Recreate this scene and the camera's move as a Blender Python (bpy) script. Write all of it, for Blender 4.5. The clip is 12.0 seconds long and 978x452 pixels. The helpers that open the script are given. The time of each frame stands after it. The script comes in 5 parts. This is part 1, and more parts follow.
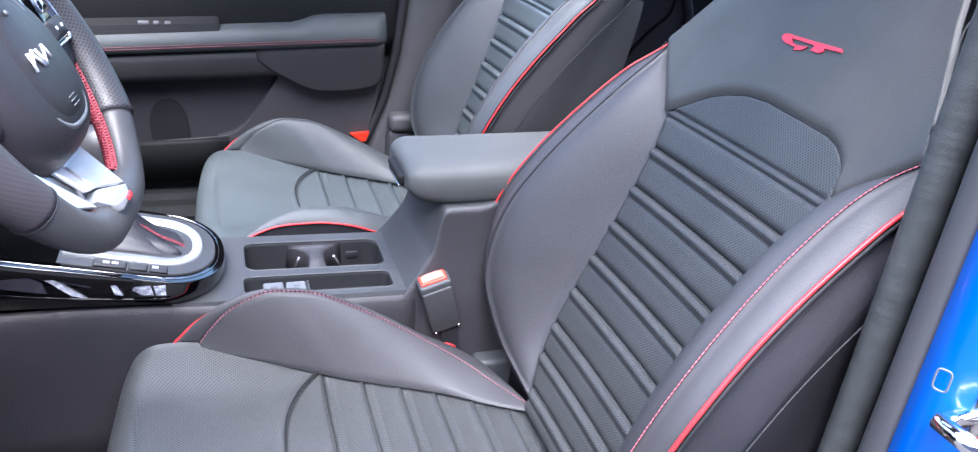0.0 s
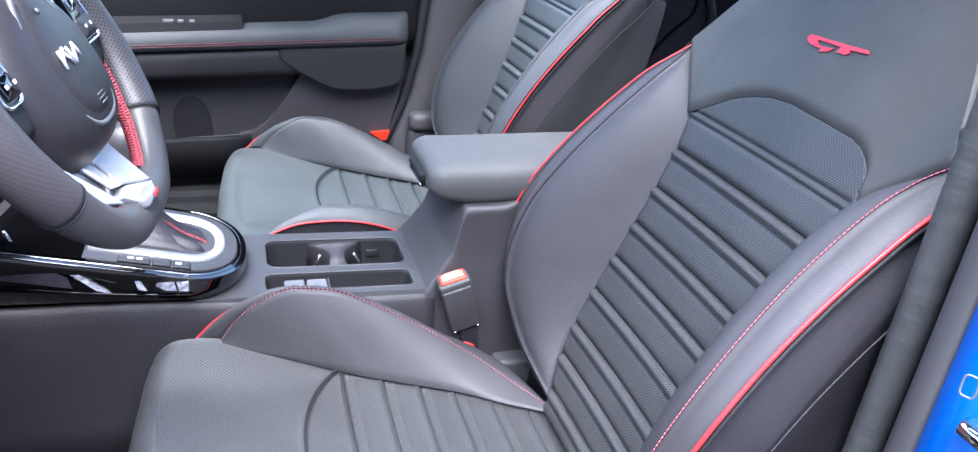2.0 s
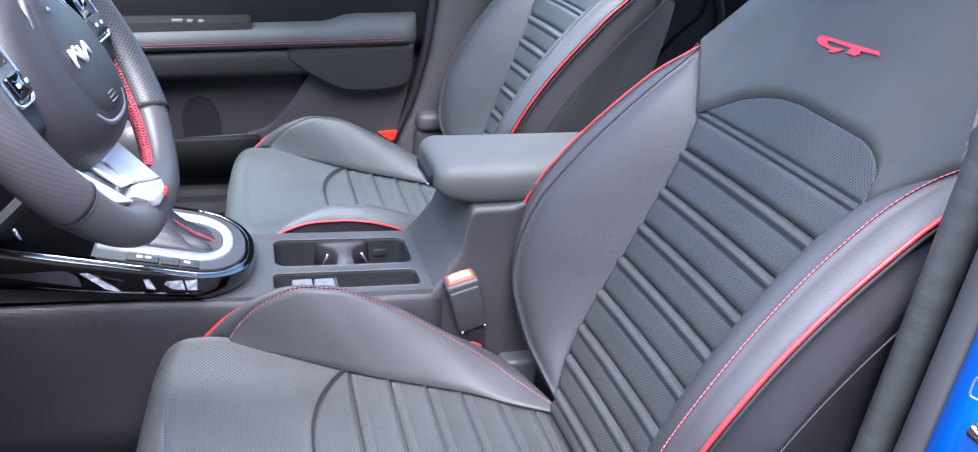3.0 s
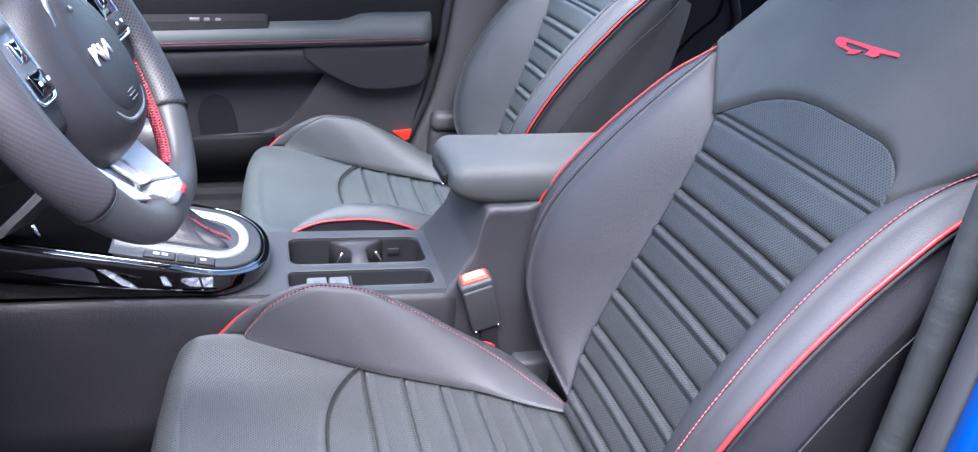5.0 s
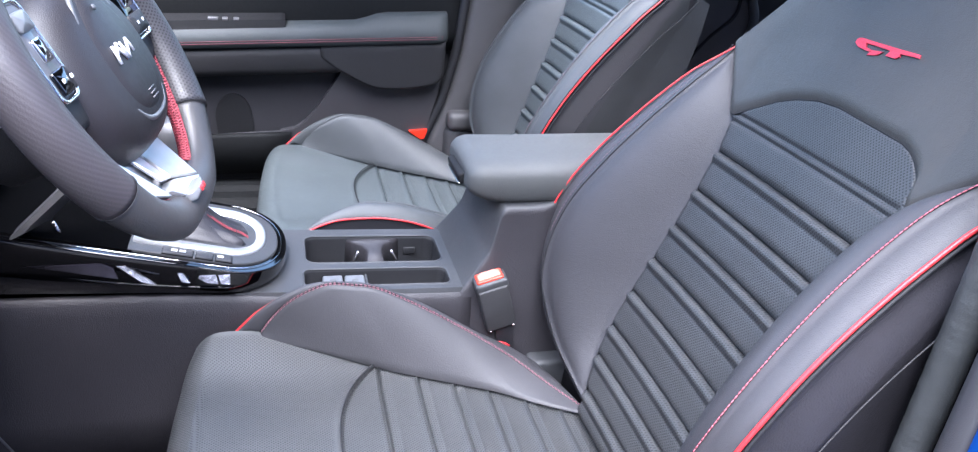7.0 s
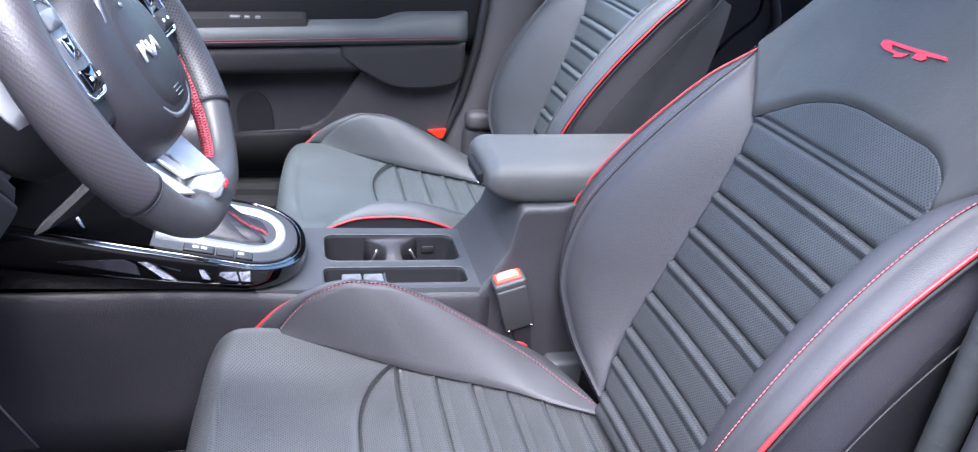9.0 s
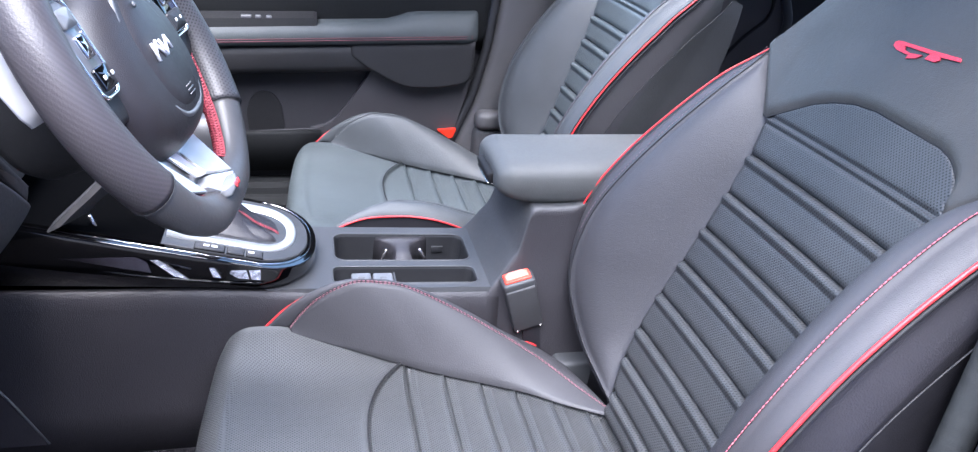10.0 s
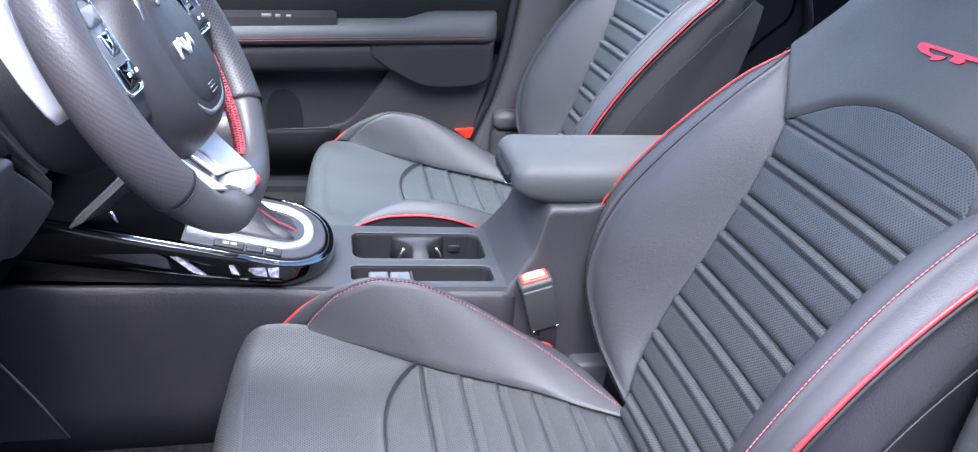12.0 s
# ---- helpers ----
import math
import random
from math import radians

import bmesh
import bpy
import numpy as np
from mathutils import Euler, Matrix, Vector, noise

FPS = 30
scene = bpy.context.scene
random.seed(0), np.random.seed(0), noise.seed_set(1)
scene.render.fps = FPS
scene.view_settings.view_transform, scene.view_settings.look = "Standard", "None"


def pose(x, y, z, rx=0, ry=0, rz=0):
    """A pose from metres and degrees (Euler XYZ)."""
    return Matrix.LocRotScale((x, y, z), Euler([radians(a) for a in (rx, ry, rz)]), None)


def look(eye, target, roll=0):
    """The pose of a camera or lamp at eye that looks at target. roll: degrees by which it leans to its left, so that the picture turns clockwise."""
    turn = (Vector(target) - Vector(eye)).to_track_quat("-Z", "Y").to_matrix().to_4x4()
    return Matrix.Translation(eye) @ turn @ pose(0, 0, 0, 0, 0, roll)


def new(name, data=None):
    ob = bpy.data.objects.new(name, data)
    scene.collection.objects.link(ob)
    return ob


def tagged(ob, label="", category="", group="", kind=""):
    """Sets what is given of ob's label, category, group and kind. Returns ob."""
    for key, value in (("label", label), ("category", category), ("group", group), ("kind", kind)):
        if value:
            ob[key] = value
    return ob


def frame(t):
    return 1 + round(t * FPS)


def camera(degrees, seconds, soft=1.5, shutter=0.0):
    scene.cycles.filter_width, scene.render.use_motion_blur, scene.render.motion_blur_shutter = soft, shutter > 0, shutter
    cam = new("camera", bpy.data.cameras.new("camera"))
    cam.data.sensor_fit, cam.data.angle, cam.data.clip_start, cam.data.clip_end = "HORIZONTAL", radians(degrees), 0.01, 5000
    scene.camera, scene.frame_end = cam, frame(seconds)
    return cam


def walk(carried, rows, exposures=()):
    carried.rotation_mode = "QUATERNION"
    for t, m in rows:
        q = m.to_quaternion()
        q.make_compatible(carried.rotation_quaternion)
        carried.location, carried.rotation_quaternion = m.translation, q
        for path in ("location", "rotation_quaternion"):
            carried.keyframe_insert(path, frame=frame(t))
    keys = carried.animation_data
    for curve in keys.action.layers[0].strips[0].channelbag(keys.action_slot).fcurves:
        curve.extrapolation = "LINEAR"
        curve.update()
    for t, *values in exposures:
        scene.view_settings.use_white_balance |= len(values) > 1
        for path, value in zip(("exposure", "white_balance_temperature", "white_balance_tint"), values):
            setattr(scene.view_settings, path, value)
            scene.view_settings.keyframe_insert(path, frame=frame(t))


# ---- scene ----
cam = camera(63.5, 12.0, 1.25)
PATH = [
    (0.0, (-0.2559, -1.1532, 1.1481), (0.0599, -0.3039, 0.7249), 5.35),
    (0.5, (-0.2575, -1.1528, 1.1479), (0.0524, -0.3017, 0.7241), 5.37),
    (1.0, (-0.2589, -1.1527, 1.1480), (0.0455, -0.2999, 0.7236), 5.36),
    (1.5, (-0.2595, -1.1525, 1.1478), (0.0400, -0.2981, 0.7230), 5.37),
    (2.0, (-0.2606, -1.1523, 1.1479), (0.0344, -0.2966, 0.7226), 5.35),
    (2.5, (-0.2613, -1.1522, 1.1477), (0.0293, -0.2951, 0.7224), 5.34),
    (3.0, (-0.2622, -1.1523, 1.1471), (0.0249, -0.2939, 0.7219), 5.35),
    (5.0, (-0.2657, -1.1517, 1.1473), (0.0067, -0.2894, 0.7204), 5.40),
    (5.5, (-0.2662, -1.1515, 1.1474), (0.0017, -0.2881, 0.7199), 5.35),
    (6.0, (-0.2667, -1.1517, 1.1468), (-0.0029, -0.2870, 0.7194), 5.34),
    (6.5, (-0.2677, -1.1517, 1.1467), (-0.0076, -0.2859, 0.7191), 5.35),
    (7.0, (-0.2691, -1.1516, 1.1467), (-0.0132, -0.2850, 0.7184), 5.38),
    (9.0, (-0.2735, -1.1506, 1.1465), (-0.0372, -0.2793, 0.7162), 5.40),
    (9.5, (-0.2743, -1.1507, 1.1461), (-0.0430, -0.2783, 0.7157), 5.39),
    (10.0, (-0.2753, -1.1502, 1.1465), (-0.0494, -0.2768, 0.7151), 5.40),
    (10.5, (-0.2762, -1.1503, 1.1466), (-0.0551, -0.2759, 0.7146), 5.41),
    (11.0, (-0.2767, -1.1505, 1.1463), (-0.0605, -0.2749, 0.7142), 5.40),
    (11.5, (-0.2776, -1.1499, 1.1461), (-0.0664, -0.2734, 0.7136), 5.39),
    (12.0, (-0.2783, -1.1501, 1.1458), (-0.0715, -0.2726, 0.7130), 5.38),
]
walk(cam, [(t, look(eye, target, roll)) for t, eye, target, roll in PATH], [(0.0, 2.90, 5850, 14.0), (9.5, 2.92, 5850, 14.0), (12.0, 2.95, 5850, 14.0)])

# ---- daylight ----
world = bpy.data.worlds.new("sky")
scene.world = world
world.use_nodes = True
wn = world.node_tree
sky = wn.nodes.new("ShaderNodeTexSky")
sky.sky_type, sky.sun_disc = "NISHITA", False
sky.sun_elevation, sky.sun_rotation = radians(70), radians(-170)
sky.air_density, sky.dust_density, sky.ozone_density = 1.0, 4.0, 2.4
wn.nodes["Background"].inputs["Strength"].default_value = 0.15
wn.links.new(sky.outputs["Color"], wn.nodes["Background"].inputs["Color"])
sun = new("sun", bpy.data.lights.new("sun", "SUN"))
sun.data.energy, sun.data.angle, sun.data.color = 2.4, radians(60), (0.95, 0.97, 0.98)
sun.matrix_world = look((-0.5, -2.5, 7.2), (0, 0, 0.5))


# ---- materials ----
def material(name, colour, rough=0.5, metal=0.0, coat=0.0, grain=0.0, grain_size=0.002, stain=0.1, stain_size=0.06, spec=0.5,
             perforated=0.0, weave=0.0):
    """A Principled surface: colour with stains at one scale, relief at another, and holes or a weave laid out in metres by UV."""
    m = bpy.data.materials.new(name)
    m.use_nodes = True
    nt = m.node_tree
    b = nt.nodes["Principled BSDF"]
    add = nt.nodes.new
    link = nt.links.new

    def math_node(op, a, c=None):
        n = add("ShaderNodeMath")
        n.operation = op
        for i, v in enumerate((a, c)):
            if v is None:
                continue
            if isinstance(v, (int, float)):
                n.inputs[i].default_value = v
            else:
                link(v, n.inputs[i])
        return n.outputs[0]

    b.inputs["Roughness"].default_value = rough
    b.inputs["Metallic"].default_value = metal
    b.inputs["Coat Weight"].default_value = coat
    b.inputs["Coat Roughness"].default_value = 0.04
    b.inputs["Specular IOR Level"].default_value = spec
    place = add("ShaderNodeTexCoord")
    n1 = add("ShaderNodeTexNoise")
    n1.inputs["Scale"].default_value = 1.0 / stain_size
    n1.inputs["Detail"].default_value = 5
    link(place.outputs["Object"], n1.inputs["Vector"])
    ramp = add("ShaderNodeMapRange")
    ramp.inputs["From Min"].default_value, ramp.inputs["From Max"].default_value = 0.3, 0.7
    ramp.inputs["To Min"].default_value, ramp.inputs["To Max"].default_value = 1 - stain, 1 + stain
    link(n1.outputs["Fac"], ramp.inputs["Value"])
    factor = ramp.outputs["Result"]
    height = None
    if grain:
        v = add("ShaderNodeTexVoronoi")
        v.inputs["Scale"].default_value = 1.0 / grain_size
        v.inputs["Randomness"].default_value = 1.0
        link(place.outputs["Object"], v.inputs["Vector"])
        n2 = add("ShaderNodeTexNoise")
        n2.inputs["Scale"].default_value = 0.22 / grain_size
        n2.inputs["Detail"].default_value = 4
        link(place.outputs["Object"], n2.inputs["Vector"])
        height = math_node("ADD", v.outputs["Distance"], n2.outputs["Fac"])
        rr = add("ShaderNodeMapRange")
        rr.inputs["To Min"].default_value, rr.inputs["To Max"].default_value = rough - 0.07, rough + 0.09
        link(n2.outputs["Fac"], rr.inputs["Value"])
        link(rr.outputs["Result"], b.inputs["Roughness"])
    if perforated or weave:
        uv = add("ShaderNodeSeparateXYZ")
        link(place.outputs["UV"], uv.inputs[0])
        pitch = perforated or weave
        gu = math_node("DIVIDE", uv.outputs["X"], pitch)
        gv = math_node("DIVIDE", uv.outputs["Y"], pitch * 0.62)
        row = math_node("FLOOR", gv)
        odd = math_node("MULTIPLY", math_node("MODULO", row, 2.0), 0.5)
        fu = math_node("SUBTRACT", math_node("FRACT", math_node("ADD", gu, odd)), 0.5)
        fv = math_node("MULTIPLY", math_node("SUBTRACT", math_node("FRACT", gv), 0.5), 0.62)
        if weave:
            slant = math_node("FRACT", math_node("ADD", gu, math_node("MULTIPLY", gv, -1.12)))
            d2 = math_node("ABSOLUTE", math_node("SUBTRACT", slant, 0.5))
        else:
            d2 = math_node("SQRT", math_node("ADD", math_node("MULTIPLY", fu, fu), math_node("MULTIPLY", fv, fv)))
        hole = add("ShaderNodeMapRange")
        hole.interpolation_type = "SMOOTHSTEP"
        hole.inputs["From Min"].default_value, hole.inputs["From Max"].default_value = (0.15, 0.29) if perforated else (0.1, 0.42)
        hole.inputs["To Min"].default_value, hole.inputs["To Max"].default_value = (0.12, 1.0) if perforated else (0.80, 1.0)
        link(d2, hole.inputs["Value"])
        if perforated:
            flat = add("ShaderNodeAttribute")
            flat.attribute_name = "flat"
            solid = math_node("SUBTRACT", 1.0, flat.outputs["Fac"])
            holes = math_node("MAXIMUM", hole.outputs["Result"], solid)
        else:
            holes = hole.outputs["Result"]
        factor = math_node("MULTIPLY", factor, holes)
        deep = math_node("MULTIPLY", holes, 1.5)
        height = math_node("ADD", height, deep) if height is not None else deep
    mix = add("ShaderNodeMix")
    mix.data_type, mix.blend_type = "RGBA", "MULTIPLY"
    mix.inputs[0].default_value = 1.0
    mix.inputs[6].default_value = (*colour, 1)
    link(factor, mix.inputs[7])
    link(mix.outputs[2], b.inputs["Base Color"])
    if height is not None:
        bump = add("ShaderNodeBump")
        bump.inputs["Strength"].default_value = max(grain, 0.15)
        bump.inputs["Distance"].default_value = max(grain_size, 0.001) * 0.5
        link(height, bump.inputs["Height"])
        link(bump.outputs["Normal"], b.inputs["Normal"])
    return m


LEATHER = material("black leather", (0.052, 0.0490, 0.0445), 0.45, grain=0.42, grain_size=0.0013, stain=0.12, stain_size=0.09)
WING = material("smooth black leather", (0.0486, 0.0471, 0.0511), 0.53, grain=0.42, grain_size=0.0012, stain=0.1, stain_size=0.12)
PERF = material("perforated black leather", (0.0585, 0.0597, 0.0606), 0.43, grain=0.35, grain_size=0.0017, stain=0.1, stain_size=0.1, perforated=0.0046)
RIM_PERF = material("perforated wheel leather", (0.048, 0.045, 0.048), 0.45, grain=0.15, grain_size=0.0015, stain=0.08, perforated=0.0050)
RIM = material("wheel leather", (0.053, 0.0515, 0.053), 0.42, grain=0.2, grain_size=0.0013, stain=0.08)
RIM_WEAVE = material("ribbed wheel grip", (0.050, 0.044, 0.048), 0.42, grain=0.1, grain_size=0.0016, stain=0.08, weave=0.0082)
FLANK = material("dark side leather", (0.027, 0.0255, 0.030), 0.45, grain=0.35, grain_size=0.0020, stain=0.12, stain_size=0.05)
# copy of the side leather, coloured for the light on the far seat
FAR_FLANK = material("side leather tinted for far light", (0.040, 0.0415, 0.043), 0.47, grain=0.35, grain_size=0.0015, stain=0.12, stain_size=0.05)
SHELL = material("black vinyl", (0.017, 0.016, 0.019), 0.42, grain=0.3, grain_size=0.0018, stain=0.1)
RED = material("red piping", (0.62, 0.035, 0.04), 0.4, stain=0.1, stain_size=0.02)
THREAD = material("red thread", (0.55, 0.14, 0.18), 0.6, stain=0.2, stain_size=0.004)
LACE = material("red lacing cord", (0.30, 0.045, 0.06), 0.65, stain=0.25, stain_size=0.003)
DIM_THREAD = material("dark red thread", (0.12, 0.03, 0.04), 0.7, stain=0.2, stain_size=0.004)
DARK_THREAD = material("black thread", (0.012, 0.012, 0.014), 0.7, stain=0.2, stain_size=0.004)
GREY_THREAD = material("greyed red thread", (0.16, 0.10, 0.12), 0.7, stain=0.2, stain_size=0.004)
PALE_THREAD = material("grey thread", (0.03, 0.029, 0.03), 0.8, stain=0.2, stain_size=0.004)
EMBLEM = material("red embroidery", (0.6, 0.04, 0.07), 0.55, grain=0.4, grain_size=0.0009, stain=0.2, stain_size=0.003)
PLASTIC = material("grained black plastic", (0.042, 0.041, 0.043), 0.5, grain=0.35, grain_size=0.0011, stain=0.08, stain_size=0.1)
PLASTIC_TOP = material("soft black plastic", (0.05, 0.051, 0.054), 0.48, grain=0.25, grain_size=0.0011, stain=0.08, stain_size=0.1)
DOOR_TRIM = material("dark door plastic", (0.038, 0.036, 0.039), 0.5, grain=0.35, grain_size=0.0011, stain=0.1, stain_size=0.1)
HUB = material("dark wheel plastic", (0.019, 0.0163, 0.0180), 0.45, grain=0.3, grain_size=0.0011, stain=0.08, stain_size=0.1)
ARM_LEATHER = material("grey black leather", (0.078, 0.080, 0.078), 0.6, grain=0.3, grain_size=0.0013, stain=0.08, stain_size=0.09)
DARK_TOP = material("matt black trim", (0.0045, 0.005, 0.0055), 0.75, grain=0.3, grain_size=0.0012, stain=0.1, stain_size=0.1, spec=0.25)
POCKET = material("map pocket plastic", (0.022, 0.021, 0.024), 0.6, grain=0.35, grain_size=0.0013, stain=0.1, stain_size=0.1, spec=0.4)
PILLAR_TRIM = material("pillar trim plastic", (0.072, 0.069, 0.071), 0.5, grain=0.25, grain_size=0.0011, stain=0.08, stain_size=0.1)
# pale diffuse base stands for the sky reflected in the paddle
PADDLE = material("pale silver with painted sheen", (0.66, 0.66, 0.69), 0.32, metal=0.25, stain=0.04, stain_size=0.03)
DOOR_DARK = material("smooth dark door plastic", (0.018, 0.0175, 0.019), 0.6, grain=0.3, grain_size=0.0013, stain=0.1, stain_size=0.1, spec=0.4)
DOOR_PAD = material("dark door leather", (0.044, 0.050, 0.052), 0.6, grain=0.25, grain_size=0.0016, stain=0.1, stain_size=0.1, spec=0.35)
BLACK_TRIM = material("near black plastic", (0.008, 0.008, 0.009), 0.7, grain=0.3, grain_size=0.0013, stain=0.1, stain_size=0.1, spec=0.3)
KNEE = material("grey knee plastic", (0.026, 0.024, 0.028), 0.5, grain=0.3, grain_size=0.0013, stain=0.1, stain_size=0.1)
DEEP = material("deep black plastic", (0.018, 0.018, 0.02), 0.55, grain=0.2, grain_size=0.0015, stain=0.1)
GLOSS = material("piano black", (0.0012, 0.0012, 0.0015), 0.06, coat=1.0, stain=0.2, stain_size=0.3)
SILVER = material("satin silver", (0.61, 0.56, 0.545), 0.27, metal=1.0, stain=0.05, stain_size=0.02)
CHROME = material("chrome", (0.86, 0.83, 0.82), 0.07, metal=1.0, stain=0.03)
CARPET = material("dark carpet", (0.014, 0.013, 0.015), 0.95, grain=0.9, grain_size=0.003, stain=0.7, stain_size=0.008, spec=0.1)
BLUE = material("blue car paint", (0.0, 0.105, 0.48), 0.35, metal=0.0, coat=0.4, stain=0.03, stain_size=0.4)
RUBBER = material("rubber seal", (0.051, 0.053, 0.051), 0.6, grain=0.25, grain_size=0.002, stain=0.15, stain_size=0.02)
BUCKLE_RED = material("red plastic", (0.75, 0.06, 0.03), 0.35, stain=0.08, stain_size=0.01)
BUCKLE_PINK = material("pale red plastic", (0.72, 0.24, 0.18), 0.4, stain=0.2, stain_size=0.008)
REFLECT = material("red reflector", (0.85, 0.04, 0.015), 0.2, coat=0.6, stain=0.08, stain_size=0.01)
KEY = material("grey key plastic", (0.11, 0.11, 0.115), 0.4, stain=0.06, stain_size=0.02)
PALE = material("pale key plastic", (0.15, 0.155, 0.165), 0.35, stain=0.05, stain_size=0.02)
# near black that stands for shade in recesses and gaps
VOID = material("black for shaded gaps", (0.001, 0.001, 0.0012), 0.95, grain=0.2, grain_size=0.002, stain=0.2, spec=0.03)
WHITE_METAL = material("bright satin metal", (0.76, 0.77, 0.79), 0.34, metal=0.75, stain=0.04, stain_size=0.03)
SOFT_THREAD = material("muted red thread", (0.32, 0.14, 0.17), 0.7, stain=0.2, stain_size=0.004)
PRINT = material("white print", (0.8, 0.8, 0.8), 0.5, stain=0.05)
GROUND = material("asphalt", (0.06, 0.06, 0.062), 0.9, grain=0.8, grain_size=0.008, stain=0.25, stain_size=0.3)
# same leather as the near seat, tinted for the far seat's light
PANEL_LEATHER = material("black leather tinted for far light", (0.059, 0.063, 0.066), 0.48, grain=0.42, grain_size=0.0013, stain=0.12, stain_size=0.09)
FAR_LEATHER = material("smooth leather tinted for far light", (0.070, 0.081, 0.084), 0.43, grain=0.4, grain_size=0.0013, stain=0.1, stain_size=0.09)
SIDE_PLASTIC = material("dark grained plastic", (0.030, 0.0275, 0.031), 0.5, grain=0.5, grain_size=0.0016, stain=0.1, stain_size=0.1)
SMOKED_KEY = material("grey satin key surround", (0.20, 0.20, 0.21), 0.3, metal=0.6, stain=0.1, stain_size=0.02)
SPOKE = material("satin spoke metal", (0.60, 0.58, 0.56), 0.40, metal=0.75, stain=0.06, stain_size=0.02)
# two metals that imitate reflections on the pod's gloss flank
GLINT = material("painted bright reflection", (0.40, 0.40, 0.44), 0.22, metal=0.75, stain=0.9, stain_size=0.010)
DULL_GLINT = material("painted dull reflection", (0.034, 0.031, 0.040), 0.25, metal=1.0, stain=0.3, stain_size=0.008)
SCREEN_GREY = material("blue grey light screen", (0.140, 0.138, 0.180), 0.85, grain=0.3, grain_size=0.01, stain=0.15, stain_size=0.8)
def tinted_glass(name, tint):
    """Thin tinted safety glass: a little mirror, the rest let through."""
    m = bpy.data.materials.new(name)
    m.use_nodes = True
    nt = m.node_tree
    nt.nodes.remove(nt.nodes["Principled BSDF"])
    clear, shine, mix, fresnel = (nt.nodes.new("ShaderNode" + k) for k in ("BsdfTransparent", "BsdfGlossy", "MixShader", "Fresnel"))
    clear.inputs["Color"].default_value = (*tint, 1)
    shine.inputs["Roughness"].default_value = 0.02
    fresnel.inputs["IOR"].default_value = 1.3
    nt.links.new(fresnel.outputs[0], mix.inputs[0])
    nt.links.new(clear.outputs[0], mix.inputs[1])
    nt.links.new(shine.outputs[0], mix.inputs[2])
    nt.links.new(mix.outputs[0], nt.nodes["Material Output"].inputs["Surface"])
    return m


TINT = tinted_glass("green tinted glass", (0.92, 0.98, 0.96))
LINING = material("black headlining", (0.06, 0.06, 0.063), 0.9, grain=0.3, grain_size=0.003, stain=0.06)


# ---- building blocks ----
def part(name, bm, mat, parent=None, label="", smooth=True):
    me = bpy.data.meshes.new(name)
    bm.to_mesh(me)
    bm.free()
    me.materials.append(mat)
    if smooth:
        me.polygons.foreach_set("use_smooth", [True] * len(me.polygons))
    ob = new(name, me)
    if parent is not None:
        ob.parent = parent
    if label:
        ob["label"] = label
    return ob


def thing(name, place, label, category, group="", kind=""):
    ob = new(name)
    ob.location = place
    ob.empty_display_size = 0.05
    return tagged(ob, label, category, group, kind)


def V(*c):
    return np.array(c, float)


def curve(points, t):
    """A smooth line through the points, at t from 0 to 1."""
    p = np.asarray(points, float)
    n = len(p) - 1
    x = min(max(t, 0.0), 1.0) * n
    i = min(int(x), n - 1)
    f = x - i
    a, b, c, d = p[max(i - 1, 0)], p[i], p[i + 1], p[min(i + 2, n)]
    return 0.5 * (2 * b + (c - a) * f + (2 * a - 5 * b + 4 * c - d) * f * f + (3 * b - a - 3 * c + d) * f ** 3)


def line(points, n):
    return [curve(points, i / (n - 1)) for i in range(n)]


def smooth_step(x):
    x = np.clip(x, 0.0, 1.0)
    return x * x * (3 - 2 * x)


